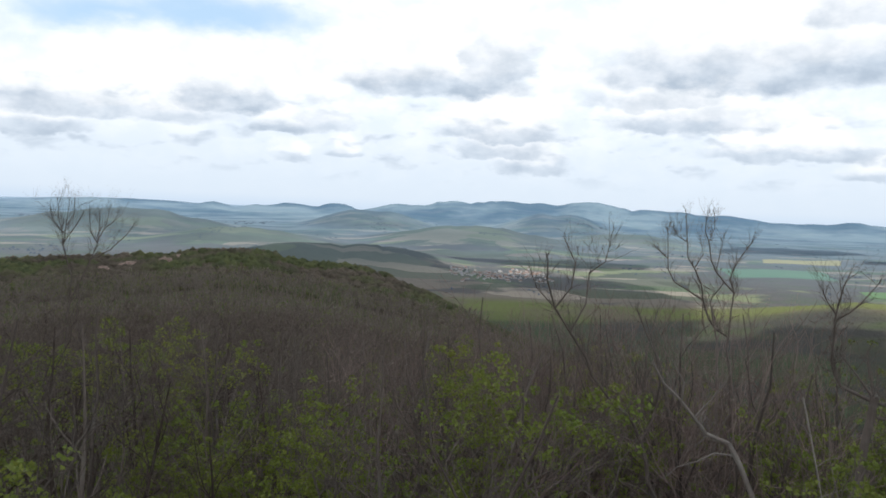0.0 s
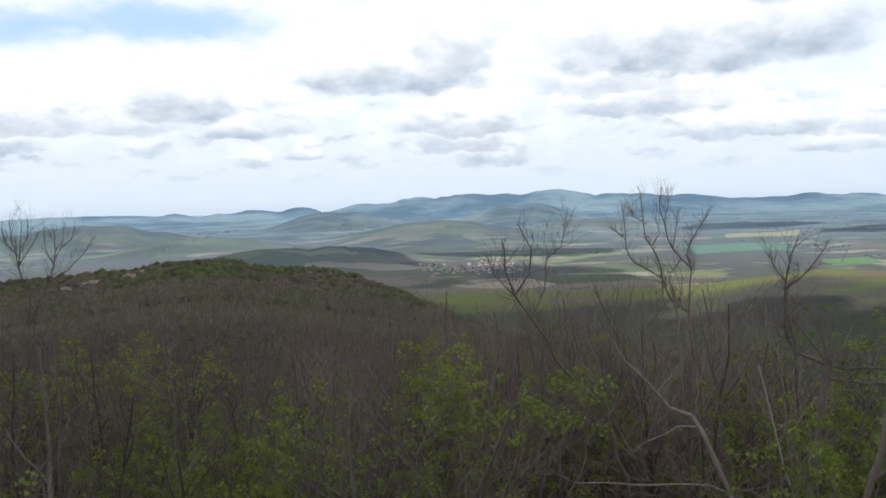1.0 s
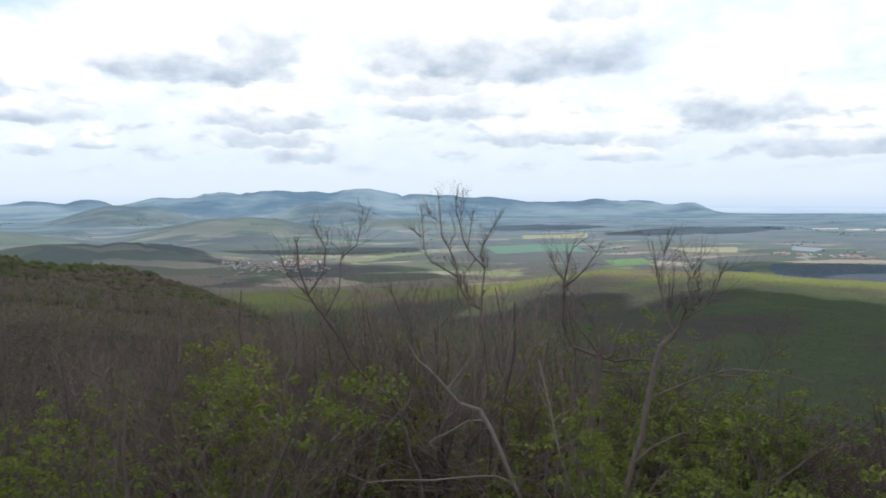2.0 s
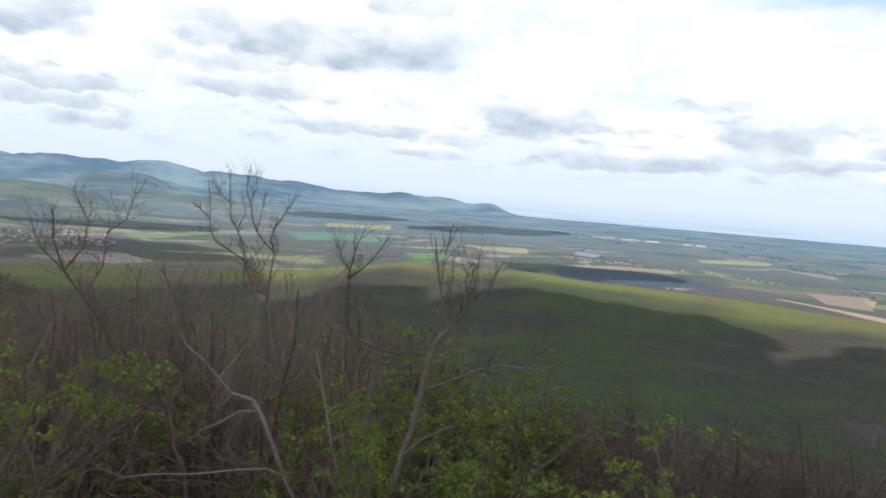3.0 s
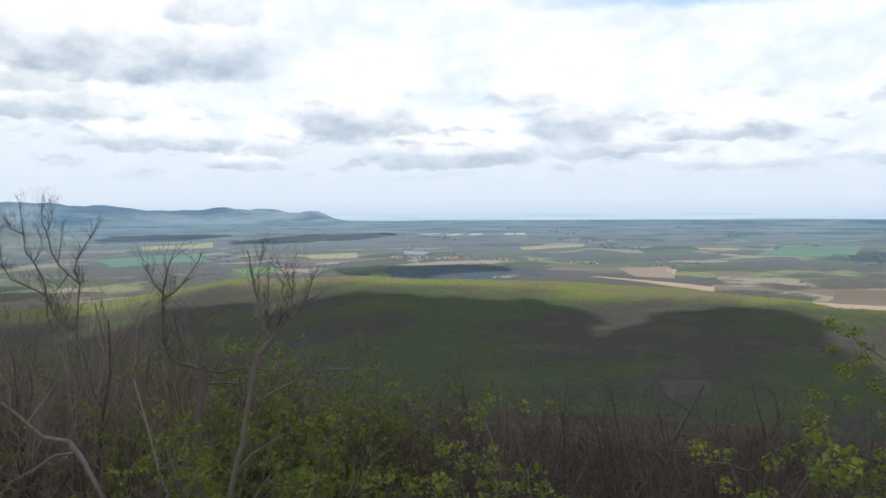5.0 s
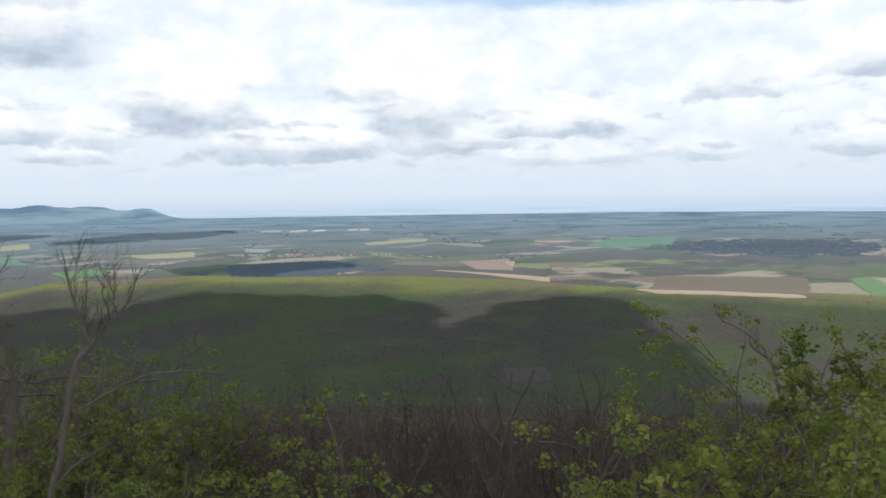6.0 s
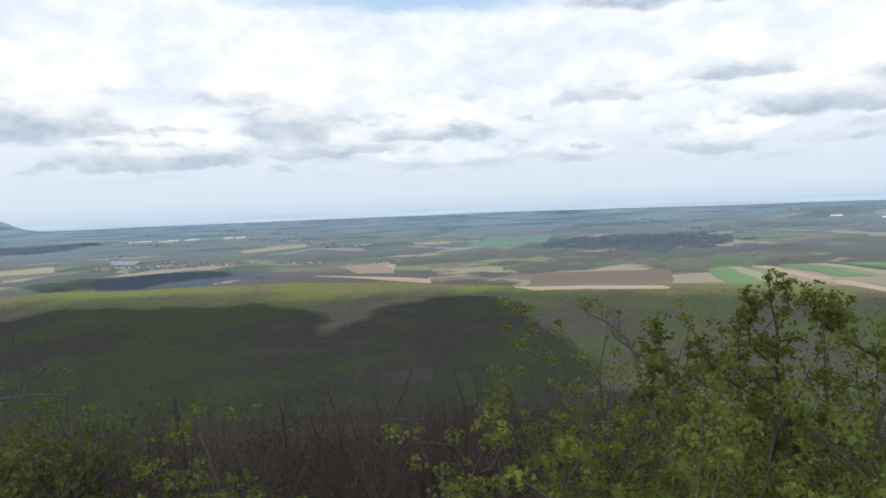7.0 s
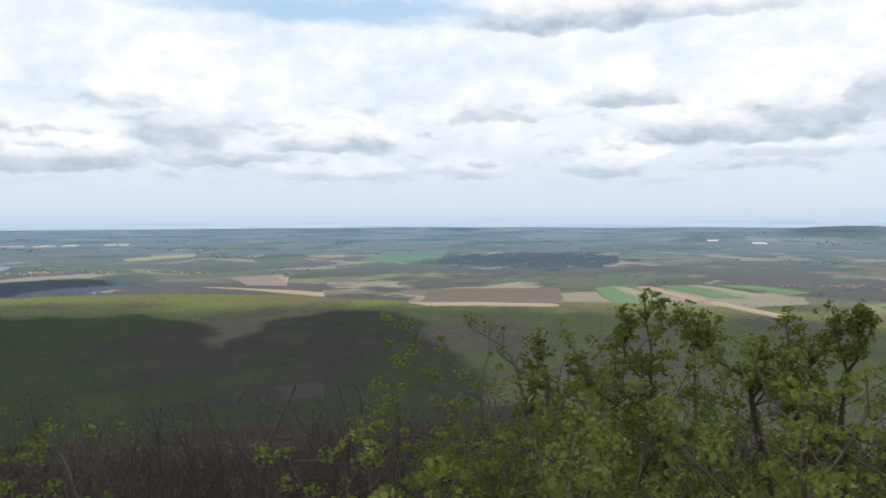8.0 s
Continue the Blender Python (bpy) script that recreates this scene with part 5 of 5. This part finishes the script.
# ---------------------------------------------------------------- clouds overhead, whose shadows lie on the land
def cloud_material():
    m, g, bsdf = material("cloud", 1.0, 0.0)
    place = g.node("ShaderNodeTexCoord").outputs["Object"]
    col = g.mix(g.noise(place, 0.01, 5.0), (0.84, 0.86, 0.89), (0.95, 0.95, 0.95))
    g.link(col, bsdf.inputs["Base Color"])
    through_light = g.node("ShaderNodeBsdfTranslucent")
    g.link(col, through_light.inputs["Color"])
    both = g.node("ShaderNodeMixShader")
    both.inputs[0].default_value = 0.7
    g.link(bsdf.outputs[0], both.inputs[1]), g.link(through_light.outputs[0], both.inputs[2])
    out = [n for n in g.tree.nodes if n.type == "OUTPUT_MATERIAL"][0]
    g.link(both.outputs[0], out.inputs["Surface"])
    return m


CLOUD = cloud_material()
CLOUD_HEIGHT = 1500.0


def cloud(lobes, seed):
    """A heaped cloud of several lobes; places are those of its shadow on the ground."""
    rng = np.random.default_rng(seed)
    shift = toward * ((CLOUD_HEIGHT + 130) / toward.z)
    bm = bmesh.new()
    for x, y, wide, deep in lobes:
        bmesh.ops.create_icosphere(bm, subdivisions=5, radius=1.0, matrix=Matrix.Translation((x + shift.x, y + shift.y, CLOUD_HEIGHT)) @ Matrix.Diagonal((wide, deep, 55.0, 1)))
    for v in bm.verts:
        q = v.co / 230.0
        k = noise.fractal(q, 0.8, 2.1, 6) * 55.0
        v.co.x += k
        v.co.y += noise.fractal(q + Vector((7.3, 1.1, 0)), 0.8, 2.1, 6) * 55.0
        v.co.z += abs(k) * 0.4
        v.co.x += noise.fractal(q * 3.1 + Vector((2.7, 9.4, 0)), 0.8, 2.1, 4) * 34.0
        v.co.y += noise.fractal(q * 3.1 + Vector((5.9, 3.2, 0)), 0.8, 2.1, 4) * 34.0
    me = bpy.data.meshes.new("cloud")
    bm.to_mesh(me)
    bm.free()
    me.materials.append(CLOUD)
    me.polygons.foreach_set("use_smooth", np.ones(len(me.polygons), dtype=bool))
    tagged(new("cloud", me), "broad white cumulus cloud drifting over the hills", "cloud", "clouds over the hills", "structure")


cloud([(0, 0, 500, 520), (-250, 420, 480, 420), (150, -380, 430, 430), (330, 700, 400, 460), (560, 760, 330, 350), (830, 760, 215, 180), (700, 900, 190, 185),
       (540, 1040, 130, 160), (700, 390, 400, 250), (1080, 480, 150, 130), (500, 100, 330, 250), (80, 1380, 380, 330), (380, 1560, 130, 220)], 1)
cloud([(60, 1800, 420, 150), (-300, 2000, 350, 200), (300, 2250, 300, 90)], 2)
cloud([(1700, 2500, 350, 160), (1250, 2900, 260, 130)], 7)
cloud([(1400, 1400, 170, 100), (1290, 1520, 130, 80)], 5)
